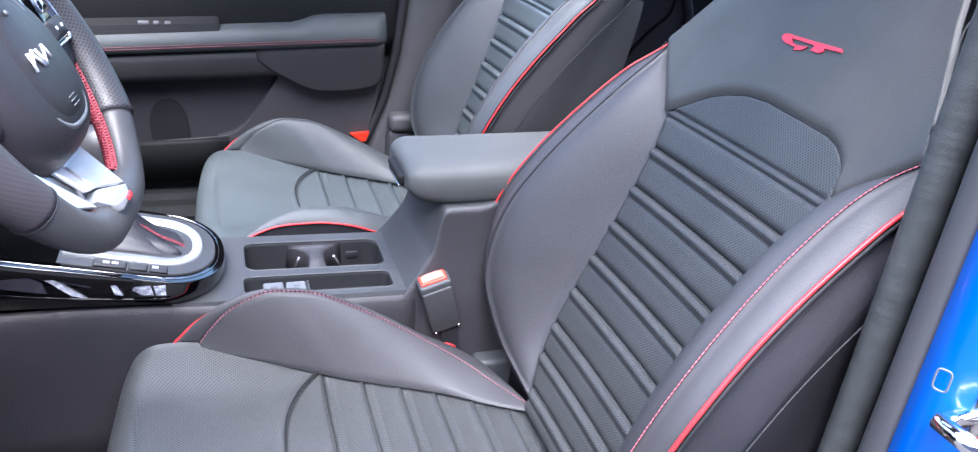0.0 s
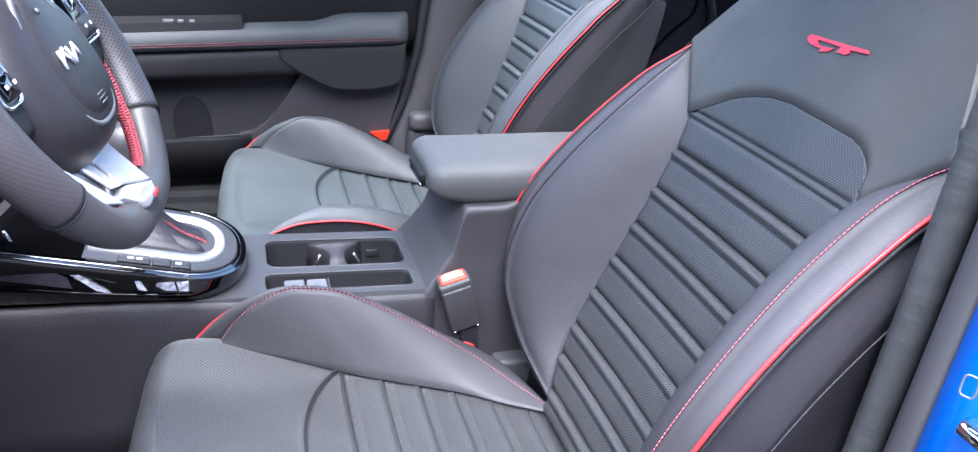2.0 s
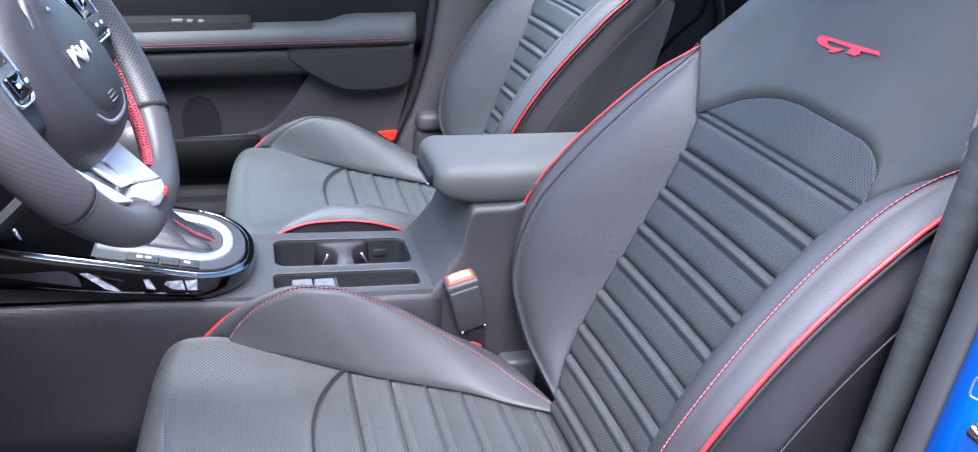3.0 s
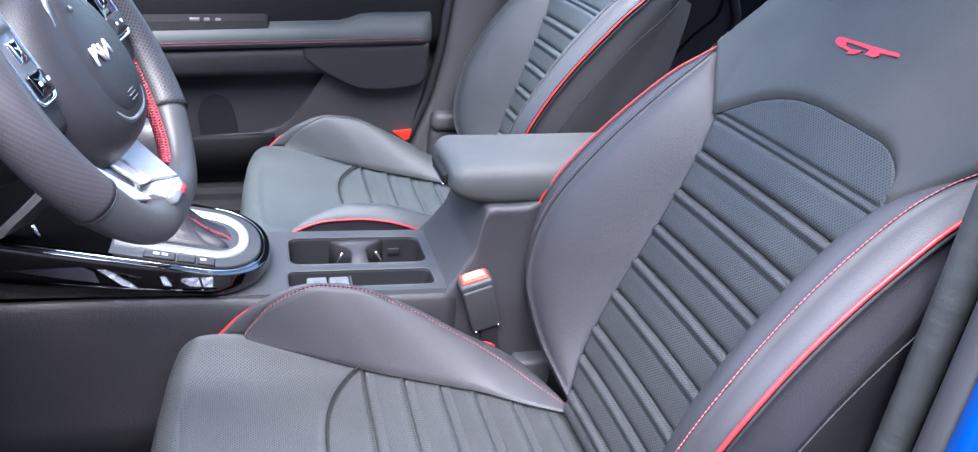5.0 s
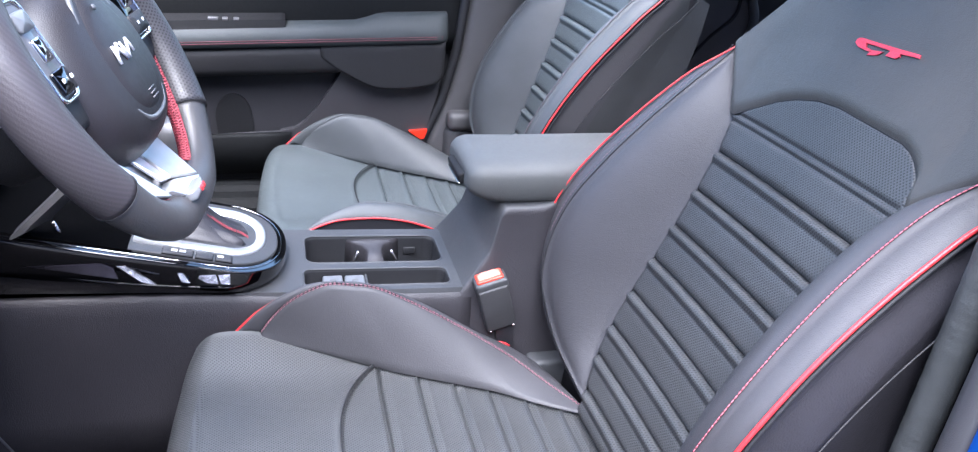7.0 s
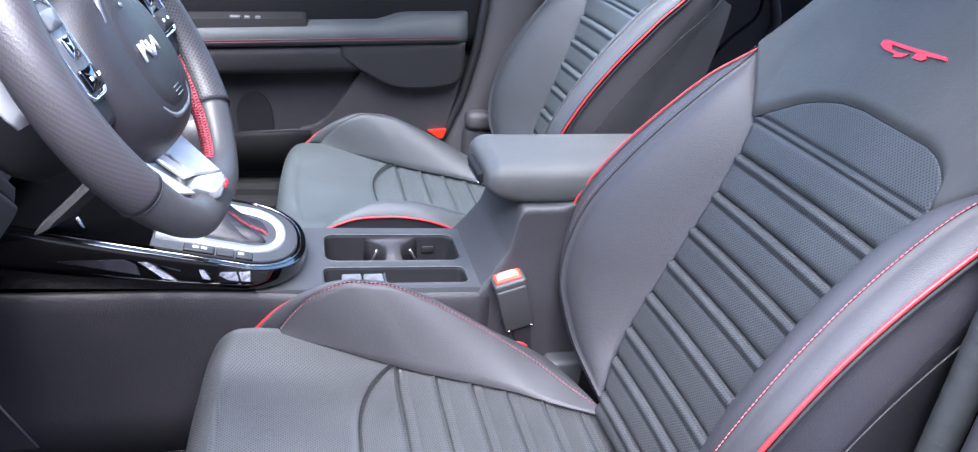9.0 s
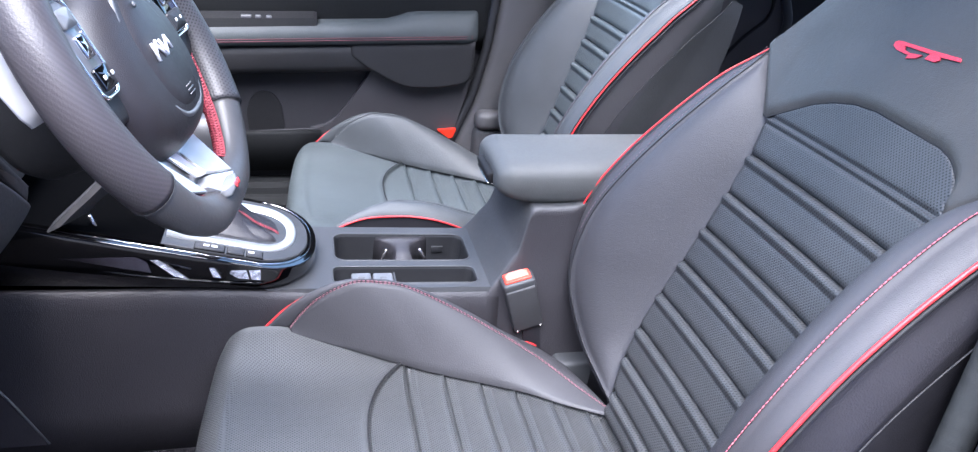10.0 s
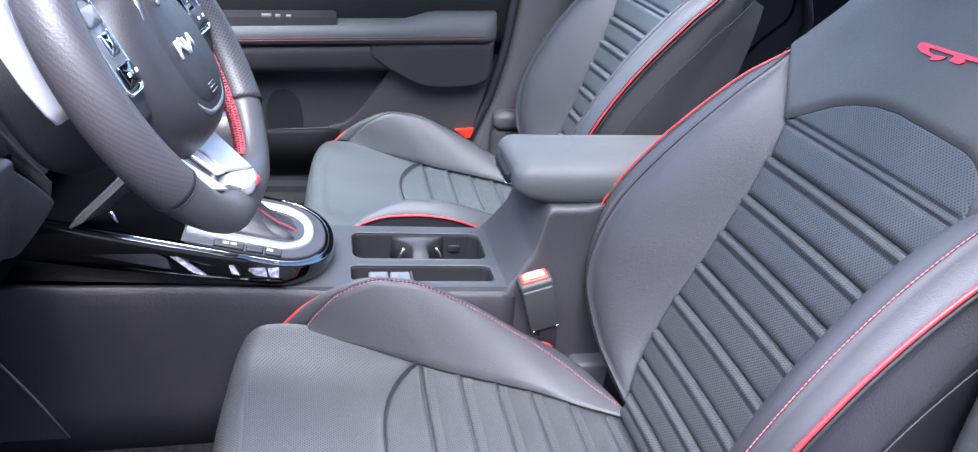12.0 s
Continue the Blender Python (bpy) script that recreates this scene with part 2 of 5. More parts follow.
def panel_mesh(fn, nu, nv, puff=0.0, edge=0.012, sides="uUvV", flip=False, far_edge=None, side_edge=None, lay=None):
    """A sewn panel over fn(u, v): padded by puff, and drawn in along the seams named in sides."""
    g = np.array([[fn(i / nu, j / nv) for j in range(nv + 1)] for i in range(nu + 1)])
    du, dv = np.gradient(g, axis=0), np.gradient(g, axis=1)
    nrm = np.cross(du, dv)
    nrm /= np.linalg.norm(nrm, axis=-1, keepdims=True) + 1e-12
    if flip:
        nrm = -nrm
    su = np.concatenate([np.zeros((1, nv + 1)), np.cumsum(np.linalg.norm(np.diff(g, axis=0), axis=-1), axis=0)], 0)
    sv = np.concatenate([np.zeros((nu + 1, 1)), np.cumsum(np.linalg.norm(np.diff(g, axis=1), axis=-1), axis=1)], 1)
    h = np.full(g.shape[:2], 1.0)
    for key, d in (("u", su), ("U", su[-1:] - su), ("v", sv), ("V", sv[:, -1:] - sv)):
        if key in sides:
            h = h * np.sqrt(np.clip(1 - np.clip(1 - d / {"V": far_edge or edge, "u": side_edge or edge, "U": side_edge or edge}.get(key, edge), 0, 1) ** 2, 0, 1))
    g = g + nrm * (puff * h)[..., None]
    bm = bmesh.new()
    uvl = bm.loops.layers.uv.new("UVMap")
    level = bm.verts.layers.float.new("flat")
    mid_u, mid_v = su - su[nu // 2:nu // 2 + 1], sv
    vs = [[bm.verts.new(g[i, j]) for j in range(nv + 1)] for i in range(nu + 1)]
    for i in range(nu + 1):
        for j in range(nv + 1):
            vs[i][j][level] = float(smooth_step((h[i, j] - 0.86) / 0.12) * smooth_step((min(su[i, j], su[-1, j] - su[i, j]) - 0.007) / 0.004))
    for i in range(nu):
        for j in range(nv):
            ids = [(i, j), (i + 1, j), (i + 1, j + 1), (i, j + 1)]
            if flip:
                ids.reverse()
            try:
                f = bm.faces.new([vs[a][b] for a, b in ids])
            except ValueError:
                continue
            for l, (a, b) in zip(f.loops, ids):
                l[uvl].uv = lay(g[a, b]) if lay else (mid_u[a, b], mid_v[a, b])
    return bm


def panel(name, fn, nu, nv, mat, parent, label="", puff=0.0, edge=0.012, sides="uUvV", flip=False, far_edge=None, side_edge=None, lay=None):
    return part(name, panel_mesh(fn, nu, nv, puff, edge, sides, flip, far_edge, side_edge, lay), mat, parent, label)


def pleat_profile(w):
    """The padding across a sewn band of width w, from its upper seam: a bead under the seam, a soft crease, a flat field and a rounded lower edge."""
    near = [0, 0.0006, 0.0014, 0.0025, 0.004, 0.0055, 0.007, 0.0085, 0.010, 0.0113, 0.0124, 0.0135, 0.0146, 0.0158, 0.017, 0.0185, 0.0205, 0.023]
    far = [0.0135, 0.0105, 0.008, 0.006, 0.0042, 0.0028, 0.0016, 0.0007, 0]
    ds = [d for d in near if d < w * 0.5] + [w * 0.5 + (w * 0.5 - 0.0135) * k / 4 for k in range(4) if w > 0.03] + [w - d for d in far if d < w * 0.5]
    out = []
    for d in ds:
        top = math.sqrt(1 - (1 - min(d / 0.006, 1)) ** 2)
        foot = math.sqrt(1 - (1 - min((w - d) / 0.012, 1)) ** 2)
        bead = 0.0040 * math.exp(-((d - 0.0085) / 0.0056) ** 2) - 0.0010 * math.exp(-((d - 0.0180) / 0.0030) ** 2)
        out.append((d / w, (0.0090 * top + bead * top) * foot))
    return out


def pleated(name, fn, nu, rows, mat, parent, flip=False, side=0.005, low=0.0, uv=None, label="", one_end=True):
    """A sewn band over fn(u, v), raised row by row of (v, height), drawn in at its two ends."""
    vs_ = [v for v, _ in rows]
    g = np.array([[fn(i / nu, v) for v in vs_] for i in range(nu + 1)])
    nrm = np.cross(np.gradient(g, axis=0), np.gradient(g, axis=1))
    nrm /= np.linalg.norm(nrm, axis=-1, keepdims=True) + 1e-12
    if flip:
        nrm = -nrm
    su = np.concatenate([np.zeros((1, len(vs_))), np.cumsum(np.linalg.norm(np.diff(g, axis=0), axis=-1), axis=0)], 0)
    end = su if one_end else np.minimum(su, su[-1:] - su)
    draw = np.sqrt(np.clip(1 - np.clip(1 - end / side, 0, 1) ** 2, 0, 1)) if side else np.ones_like(su)
    hs = np.array([[h(i / nu, v) if callable(h) else h for v, h in rows] for i in range(nu + 1)])
    g = g + nrm * (low + (hs - low) * draw)[..., None]
    bm = bmesh.new()
    uvl = bm.loops.layers.uv.new("UVMap")
    level = bm.verts.layers.float.new("flat")
    grid = [[bm.verts.new(q) for q in row] for row in g]
    for i, row in enumerate(grid):
        for j, vert in enumerate(row):
            vert[level] = float(smooth_step((hs[i, j] - 0.0025) / 0.003))
    for i in range(nu):
        for j in range(len(vs_) - 1):
            ids = [(i, j), (i + 1, j), (i + 1, j + 1), (i, j + 1)]
            if flip:
                ids.reverse()
            f = bm.faces.new([grid[a][b] for a, b in ids])
            for l, (a, b) in zip(f.loops, ids):
                l[uvl].uv = uv(a / nu, vs_[b]) if uv else (su[a, b] - su[nu // 2, b], vs_[b])
    return part(name, bm, mat, parent, label)


def tube_mesh(points, radius, seg=8, closed=False, bm=None, flat=1.0):
    bm = bm or bmesh.new()
    uvl = bm.loops.layers.uv.verify()
    level = bm.verts.layers.float.get("flat") or bm.verts.layers.float.new("flat")
    p = np.asarray(points, float)
    n = len(p)
    rings, along = [], [0.0]
    for i in range(1, n + 1):
        along.append(along[-1] + np.linalg.norm(p[i % n] - p[i - 1]))
    up = None
    for i in range(n):
        d = (p[(i + 1) % n] - p[i - 1]) if closed else (p[min(i + 1, n - 1)] - p[max(i - 1, 0)])
        d = d / (np.linalg.norm(d) + 1e-12)
        if up is None:
            up = V(0, 0, 1) if abs(d[2]) < 0.9 else V(1, 0, 0)
        a = np.cross(d, up)
        a /= np.linalg.norm(a) + 1e-12
        b = np.cross(a, d)
        up = b
        r = radius(i / max(n - 1, 1)) if callable(radius) else radius
        rings.append([bm.verts.new(p[i] + r * (math.cos(k * math.tau / seg) * a + flat * math.sin(k * math.tau / seg) * b)) for k in range(seg)])
    for i in range(n if closed else n - 1):
        q, w = rings[i], rings[(i + 1) % n]
        for k in range(seg):
            f = bm.faces.new([q[k], q[(k + 1) % seg], w[(k + 1) % seg], w[k]])
            r0 = radius(0.5) if callable(radius) else radius
            for l, (s, c) in zip(f.loops, ((along[i], k), (along[i], k + 1), (along[i + 1], k + 1), (along[i + 1], k))):
                l[uvl].uv = (s, c * math.tau * r0 / seg)
    for ring in rings:
        for v in ring:
            v[level] = 1.0
    if not closed:
        bm.faces.new(rings[0][::-1])
        bm.faces.new(rings[-1])
    bmesh.ops.recalc_face_normals(bm, faces=bm.faces)
    return bm


def tube(name, points, radius, mat, parent, label="", seg=8, closed=False, flat=1.0):
    return part(name, tube_mesh(points, radius, seg, closed, flat=flat), mat, parent, label)


def resample(points, step):
    p = np.asarray(points, float)
    s = np.r_[0, np.cumsum(np.linalg.norm(np.diff(p, axis=0), axis=1))]
    k = max(int(s[-1] / step), 2)
    return np.stack([np.interp(np.linspace(0, s[-1], k), s, p[:, c]) for c in range(3)], 1)


def stitches(name, points, mat, parent, label="", pitch=0.0062, length=0.0042, radius=0.0007):
    """A sewn line: one short thread after another."""
    bm = bmesh.new()
    p = resample(points, pitch)
    for i in range(len(p) - 1):
        d = (p[i + 1] - p[i]) / pitch
        mid = (p[i] + p[i + 1]) / 2
        tube_mesh([mid - d * length / 2, mid, mid + d * length / 2], lambda t: radius * (1.0 if 0.3 < t < 0.7 else 0.6), 5, bm=bm)
    return part(name, bm, mat, parent, label)


def rounded_box(size, bevel, segments=3, centre=(0, 0, 0), turn=None):
    bm = bmesh.new()
    bmesh.ops.create_cube(bm, size=1.0)
    bmesh.ops.scale(bm, vec=size, verts=bm.verts)
    bmesh.ops.bevel(bm, geom=bm.edges[:], offset=bevel, segments=segments, profile=0.5, affect="EDGES")
    if turn is not None:
        bmesh.ops.transform(bm, matrix=turn, verts=bm.verts)
    bmesh.ops.translate(bm, vec=centre, verts=bm.verts)
    return bm


def loft(sections, bm=None, cap=True, closed=True):
    """A skin over rings of points, one after another."""
    bm = bm or bmesh.new()
    rings = [[bm.verts.new(q) for q in s] for s in sections]
    n = len(rings[0])
    for a, b in zip(rings, rings[1:]):
        for k in range(n if closed else n - 1):
            bm.faces.new([a[k], a[(k + 1) % n], b[(k + 1) % n], b[k]])
    if cap:
        bm.faces.new(rings[0][::-1])
        bm.faces.new(rings[-1])
    bmesh.ops.recalc_face_normals(bm, faces=bm.faces)
    return bm


def slab(outline, low, high, bevel=0.0, segments=2):
    """An upright slab over an outline of (x, y): low and high are heights, or functions of (x, y)."""
    h0 = low if callable(low) else (lambda x, y: low)
    h1 = high if callable(high) else (lambda x, y: high)
    bm = loft([[V(x, y, h0(x, y)) for x, y in outline], [V(x, y, h1(x, y)) for x, y in outline]])
    if bevel:
        rim = [e for e in bm.edges if all(len(f.verts) > 4 or True for f in e.link_faces) and e.calc_face_angle(0) > 0.6 and
               abs(e.verts[0].co.z - h1(e.verts[0].co.x, e.verts[0].co.y)) < 1e-5 and abs(e.verts[1].co.z - h1(e.verts[1].co.x, e.verts[1].co.y)) < 1e-5]
        bmesh.ops.bevel(bm, geom=rim, offset=bevel, segments=segments, profile=0.5, affect="EDGES")
    return bm


def rounded_rect(x0, x1, y0, y1, r, seg=6):
    out = []
    for cx, cy, a0 in ((x1 - r, y1 - r, 0), (x0 + r, y1 - r, 90), (x0 + r, y0 + r, 180), (x1 - r, y0 + r, 270)):
        for k in range(seg + 1):
            a = radians(a0 + 90 * k / seg)
            out.append((cx + r * math.cos(a), cy + r * math.sin(a)))
    return out


# ---- front seats ----
BACK_AT = V(0.152, 0, 0.18)          # the foot of the backrest, from the seat's own base
RIDGE = [(0.085, 0.022, 0.0), (0.13, 0.034, 0.014), (0.172, 0.052, 0.034), (0.206, 0.084, 0.06), (0.231, 0.122, 0.085), (0.243, 0.18, 0.102),
         (0.248, 0.25, 0.106), (0.244, 0.33, 0.094), (0.239, 0.41, 0.073), (0.237, 0.49, 0.044), (0.24, 0.54, 0.02), (0.25, 0.57, 0.004)]
INNER = [(0.085, 0.022, 0.0), (0.105, 0.06, 0.0), (0.12, 0.095, 0.0), (0.13, 0.145, 0.0), (0.134, 0.2, 0.0), (0.135, 0.255, 0.0),
         (0.137, 0.31, 0.0), (0.14, 0.37, 0.0), (0.147, 0.43, 0.0), (0.163, 0.482, 0.0), (0.19, 0.52, 0.0), (0.25, 0.57, 0.004)]
PIPE = [(0.11, 0.005, -0.02), (0.155, 0.02, 0.0), (0.2, 0.04, 0.022), (0.238, 0.075, 0.05), (0.264, 0.118, 0.074), (0.281, 0.18, 0.09),
        (0.289, 0.25, 0.096), (0.287, 0.33, 0.084), (0.283, 0.41, 0.06), (0.28, 0.49, 0.028), (0.276, 0.54, 0.002), (0.268, 0.58, -0.016)]
PLEATS = [0.0, 0.037, 0.087, 0.135, 0.195, 0.2535, 0.311, 0.370, 0.431]
SEAM = [(-0.372, 0.246), (-0.345, 0.250), (-0.304, 0.253), (-0.216, 0.221), (-0.127, 0.184), (-0.074, 0.166), (0.035, 0.133), (0.096, 0.105), (0.165, 0.078)]
CUSHION_RIDGE = [(-0.304, 0.255, 0.463), (-0.287, 0.247, 0.492), (-0.259, 0.238, 0.525), (-0.214, 0.232, 0.551), (-0.175, 0.23, 0.551),
                 (-0.126, 0.225, 0.541), (-0.03, 0.21, 0.493), (0.065, 0.18, 0.442), (0.124, 0.13, 0.415), (0.165, 0.078, 0.405)]
CUSHION_PIPE = [(-0.345, 0.264, 0.450), (-0.331, 0.263, 0.467), (-0.304, 0.262, 0.4935), (-0.261, 0.262, 0.5185), (-0.214, 0.262, 0.526), (-0.17, 0.262, 0.526),
                (-0.11, 0.262, 0.510), (-0.02, 0.26, 0.459), (0.068, 0.256, 0.413), (0.12, 0.252, 0.380)]
CUSHION_PLEATS = [-0.136, -0.079, -0.026, 0.025, 0.078, 0.128, 0.175]


PAD_TOP = [(-0.25, 0.57), (-0.178, 0.486), (-0.172, 0.514), (-0.165, 0.527), (-0.153, 0.537), (-0.141, 0.544), (-0.123, 0.549), (-0.069, 0.5515), (-0.011, 0.554),
           (0.027, 0.5505), (0.061, 0.541), (0.091, 0.528), (0.125, 0.5055), (0.159, 0.483), (0.168, 0.484), (0.25, 0.57)]


def pad_top(a):
    q = np.asarray(PAD_TOP)
    return float(np.interp(a, q[:, 0], q[:, 1]))


def across_at(points, s):
    q = np.asarray(points, float)
    return float(np.interp(s, q[:, 1], q[:, 0]))


def seat_at(x):
    return 0.205 - 0.12 * x


def front_seat(place, recline, label, group, width=1.0, rise=(1.0, 1.0), sunk=0.0, thread=None, flank_seam=None, tuck=1.0, roll=0.0, slim=1.0, ahead=0.0, flank_mat=None, insert_mat=None, wing_mat=None, plump=0.0, pleats=PLEATS, nose_x=-0.356):
    seat = thing("bucket_seat", place, label, "seat", group)
    seat.scale = (1, width, 1)
    insert_mat, wing_mat = insert_mat or PERF, wing_mat or WING

    def raised(q, side):
        """A point of the cushion's edge, with the bolster of that side as high as it is on this seat."""
        flat = 0.425 - 0.12 * q[0]
        return V(q[0], q[1], flat + (q[2] - flat) * rise[0 if side > 0 else 1])

    def tucked(p):
        """A point of the cushion's flank, drawn in and up where the seat stands tight against the console."""
        over = 3.0 * max(abs(p[1]) - 0.12, 0.0) ** 2 * (1 - tuck)
        slack = 0.022 * smooth_step((abs(p[1]) - 0.245) / 0.015) * smooth_step((p[0] + 0.24) / 0.08) * smooth_step((0.075 - p[0]) / 0.05) * (tuck < 1)
        return V(p[0] + 0.09 * over, p[1] - math.copysign(over, p[1]), p[2] + 0.66 * over - slack)

    c, s = math.cos(radians(recline)), math.sin(radians(recline))
    e_s, e_n, e_a = V(s, 0, c), V(-c, 0, s), V(0, 1, 0)

    def at(a, up, n):
        return BACK_AT + V(-ahead, 0, 0) + slim * a * e_a + up * e_s + n * e_n

    # the body behind the covers: shell of the backrest
    def core_ring(up, half, front, rear):
        return [at(a, up, n) for a, n in ((half, front), (half + 0.006, (front + rear) / 2), (half - 0.02, rear + 0.02), (half - 0.07, rear),
                                          (0, rear - 0.008), (-half + 0.07, rear), (-half + 0.02, rear + 0.02), (-half - 0.006, (front + rear) / 2),
                                          (-half, front), (-half * 0.5, front - 0.03), (0, front - 0.03), (half * 0.5, front - 0.03))]
    rings = []
    for up in np.linspace(-0.04, 0.80, 15):
        half = 0.258 if up < 0.58 else 0.258 - 0.10 * smooth_step((up - 0.58) / 0.22) - 0.03 * smooth_step((up - 0.74) / 0.06)
        front = float(np.interp(up, (-0.04, 0.1, 0.25, 0.5, 0.6, 0.8), (-0.035, 0.02, 0.045, -0.01, -0.03, -0.06)))
        rings.append(core_ring(up, half, min(front, 0.0), -0.125 + 0.03 * smooth_step((up - 0.4) / 0.4)))
    back = part("backrest", loft(rings), SHELL, seat, "black vinyl backrest shell")

    def w(up):
        return across_at(INNER, up)

    # pleated insert
    for lo, hi in zip(pleats, pleats[1:]):
        def band(u, v, lo=lo, hi=hi):
            up = hi + (lo - hi) * v
            a = w(up) - (2 * w(up) + 0.014) * u
            bow = 1 - (a / 0.15) ** 2
            return at(a, up + 0.0015 * bow, -0.004 * bow)
        pleated("pleat", band, 56, pleat_profile(hi - lo), insert_mat, back, True, side=0.011, uv=lambda u, v, lo=lo, hi=hi: (w(hi + (lo - hi) * v) * (1 - 2 * u), hi + (lo - hi) * v))

    # the topmost band and the shaped pad above it are one piece, with two soft creases between them
    def crease_at(up):
        return -0.0036 * math.exp(-((up - 0.4770) / 0.0030) ** 2) - 0.0036 * math.exp(-((up - 0.4885) / 0.0030) ** 2)

    def crest(u, v):
        up = 0.431 + 0.053 * v
        a = w(up) - (2 * w(up) + 0.012) * u
        bow = 1 - (a / 0.16) ** 2
        return at(a, up + 0.0015 * bow, -0.004 * bow)
    rows = []
    for v in (0, 0.012, 0.03, 0.055, 0.085, 0.12, 0.16, 0.22, 0.34, 0.46, 0.58, 0.68, 0.75, 0.79, 0.83, 0.86, 0.89, 0.92, 0.95, 0.98, 1.0):
        rows.append((v, 0.0090 * math.sqrt(1 - (1 - min(v * 0.053 / 0.012, 1)) ** 2) + crease_at(0.431 + 0.053 * v)))
    pleated("pleat", crest, 56, rows, insert_mat, back, side=0.011, uv=lambda u, v: (w(0.431 + 0.053 * v) * (1 - 2 * u), 0.431 + 0.053 * v))

    def pad_up(u, v):
        return 0.484 + max(pad_top(0.163 - 0.341 * u) - 0.484, 0.0005) * v

    def top_pad(u, v):
        a = 0.163 - 0.341 * u
        bow = 1 - (a / 0.16) ** 2
        return at(a, pad_up(u, v) + 0.0015 * bow * (1 - v), -0.004 * bow * (1 - v))

    def pad_height(u, v):
        rim = (pad_up(u, 1.0) - pad_up(u, v)) / 0.006
        return 0.0078 + 0.0012 * math.sqrt(1 - (1 - min(rim, 1)) ** 2) + crease_at(pad_up(u, v))
    pleated("pleat", top_pad, 90, [(v, pad_height) for v in (0, 0.03, 0.06, 0.09, 0.12, 0.16, 0.22, 0.3, 0.4, 0.5, 0.6, 0.7, 0.8, 0.87, 0.91, 0.94, 0.965, 0.985, 1.0)], insert_mat, back, side=0.004, low=0.0082,
            uv=lambda u, v: (0.163 - 0.341 * u, pad_up(u, v)))
    tube("seam", [at(a, pad_top(a) + 0.0008, 0.0068) for a in np.linspace(0.168, -0.177, 90)], 0.0013, DARK_THREAD, back, "black sewn seam", 6)

    # plain upper panel round the top of the insert
    def upper(u, v):
        b = 2 * u - 1
        k = abs(b)
        lo_a = -math.copysign(np.interp(k, (0, 0.42, 0.62, 0.74, 1.0), (0.0, 0.092, 0.131, 0.174, 0.25)), b)
        lo = pad_top(lo_a)
        up = lo + (0.80 - lo) * v
        half = np.interp(up, (0.55, 0.57, 0.6065, 0.652, 0.70, 0.75, 0.80), (0.256, 0.250, 0.232, 0.208, 0.184, 0.164, 0.15))
        mixw = smooth_step(v * 2.2)
        a = (1 - mixw) * min(max(lo_a, -half), half) - mixw * b * half
        drop = 0.003 * smooth_step((k - 0.7) / 0.3) ** 2 * mixw + 0.05 * smooth_step((v - 0.75) / 0.25)
        return at(a, up, 0.002 + 0.005 * (1 - smooth_step(v * 2.5)) - drop)
    panel("upper_panel", upper, 150, 30, LEATHER, back, puff=0.006, edge=0.012, side_edge=0.004)

    def rolled(v, low=0.3, top=0.2):
        return roll * smooth_step((v - low) / 0.2) * smooth_step((1.0 - v) / top)

    def swollen(v):
        """How far the wing beside the console stands forward on the seat that is less sat upon."""
        return V(0, 0, plump * min(max(0.016 - 0.048 * (v - 0.54), 0.004), 0.016) / 0.016) * smooth_step((v - 0.2) / 0.25) * smooth_step((1.0 - v) / 0.2)

    def ridge_at(v, side):
        """The sewn ridge of the wing; on the door side it rolls over towards the insert."""
        r = curve(RIDGE, v)
        if side < 0:
            r = r + V(-0.004, 0, 0.002) * rolled(v, 0.2) + swollen(v)
        return r

    def pipe_at(v, side):
        p = curve(PIPE, v)
        return p + (V(-0.005, 0, 0.005) * rolled(v) + swollen(v) if side < 0 else V(-0.003, 0, 0.009) * rolled(v, top=0.15))

    for side in (1, -1):
        def wing(u, v, side=side):
            i, r = curve(INNER, v), ridge_at(v, side)
            p = i + (r - i) * u
            h = abs(r[0] - i[0])
            p[2] = i[2] + (r[2] - i[2]) * (1 - (1 - u) ** 1.5) + 0.012 * math.sin(math.pi * u) * min(1, h / 0.08)
            return at(side * p[0], p[1], p[2])
        panel("wing", wing, 20, 60, wing_mat, back, puff=0.004, edge=0.008, flip=side < 0)

        tube("seam", [at(side * (q[0] - 0.0012), q[1], q[2] + 0.0012) for q in (curve(INNER, k / 79) for k in range(80))], 0.0012, DARK_THREAD, back, "black sewn seam", 6)

        def border(u, v, side=side):
            r, p = ridge_at(v, side), pipe_at(v, side)
            q = r + (p - r) * u
            q[2] += 0.004 * math.sin(math.pi * u)
            return at(side * q[0], q[1], q[2])
        panel("border", border, 8, 60, wing_mat, back, puff=0.003, edge=0.006, flip=side < 0)

        def flank(u, v, side=side):
            p = pipe_at(v, side)
            rear = -0.118 + 0.03 * smooth_step((p[1] - 0.4) / 0.4)
            q = V(p[0] - 0.004 - 0.008 * u, p[1] - 0.01 * u, p[2] + (rear - p[2]) * u)
            q[0] += 0.006 * math.sin(math.pi * min(u * 1.6, 1.0)) + (0.015 * rolled(v) * smooth_step(u * 3.0) if side < 0 else 0.0)
            return at(side * q[0], q[1], q[2])
        side_panel = panel("flank", flank, 20, 60, flank_mat or FLANK, back, "black vinyl side panel", puff=0.003, edge=0.008, sides="u", flip=side < 0)
        side_panel.data.materials.append(SHELL if flank_mat is None else FAR_FLANK)
        for k, f in enumerate(side_panel.data.polygons):
            f.material_index = int(k // 60 >= (6 if flank_mat is None else 7))
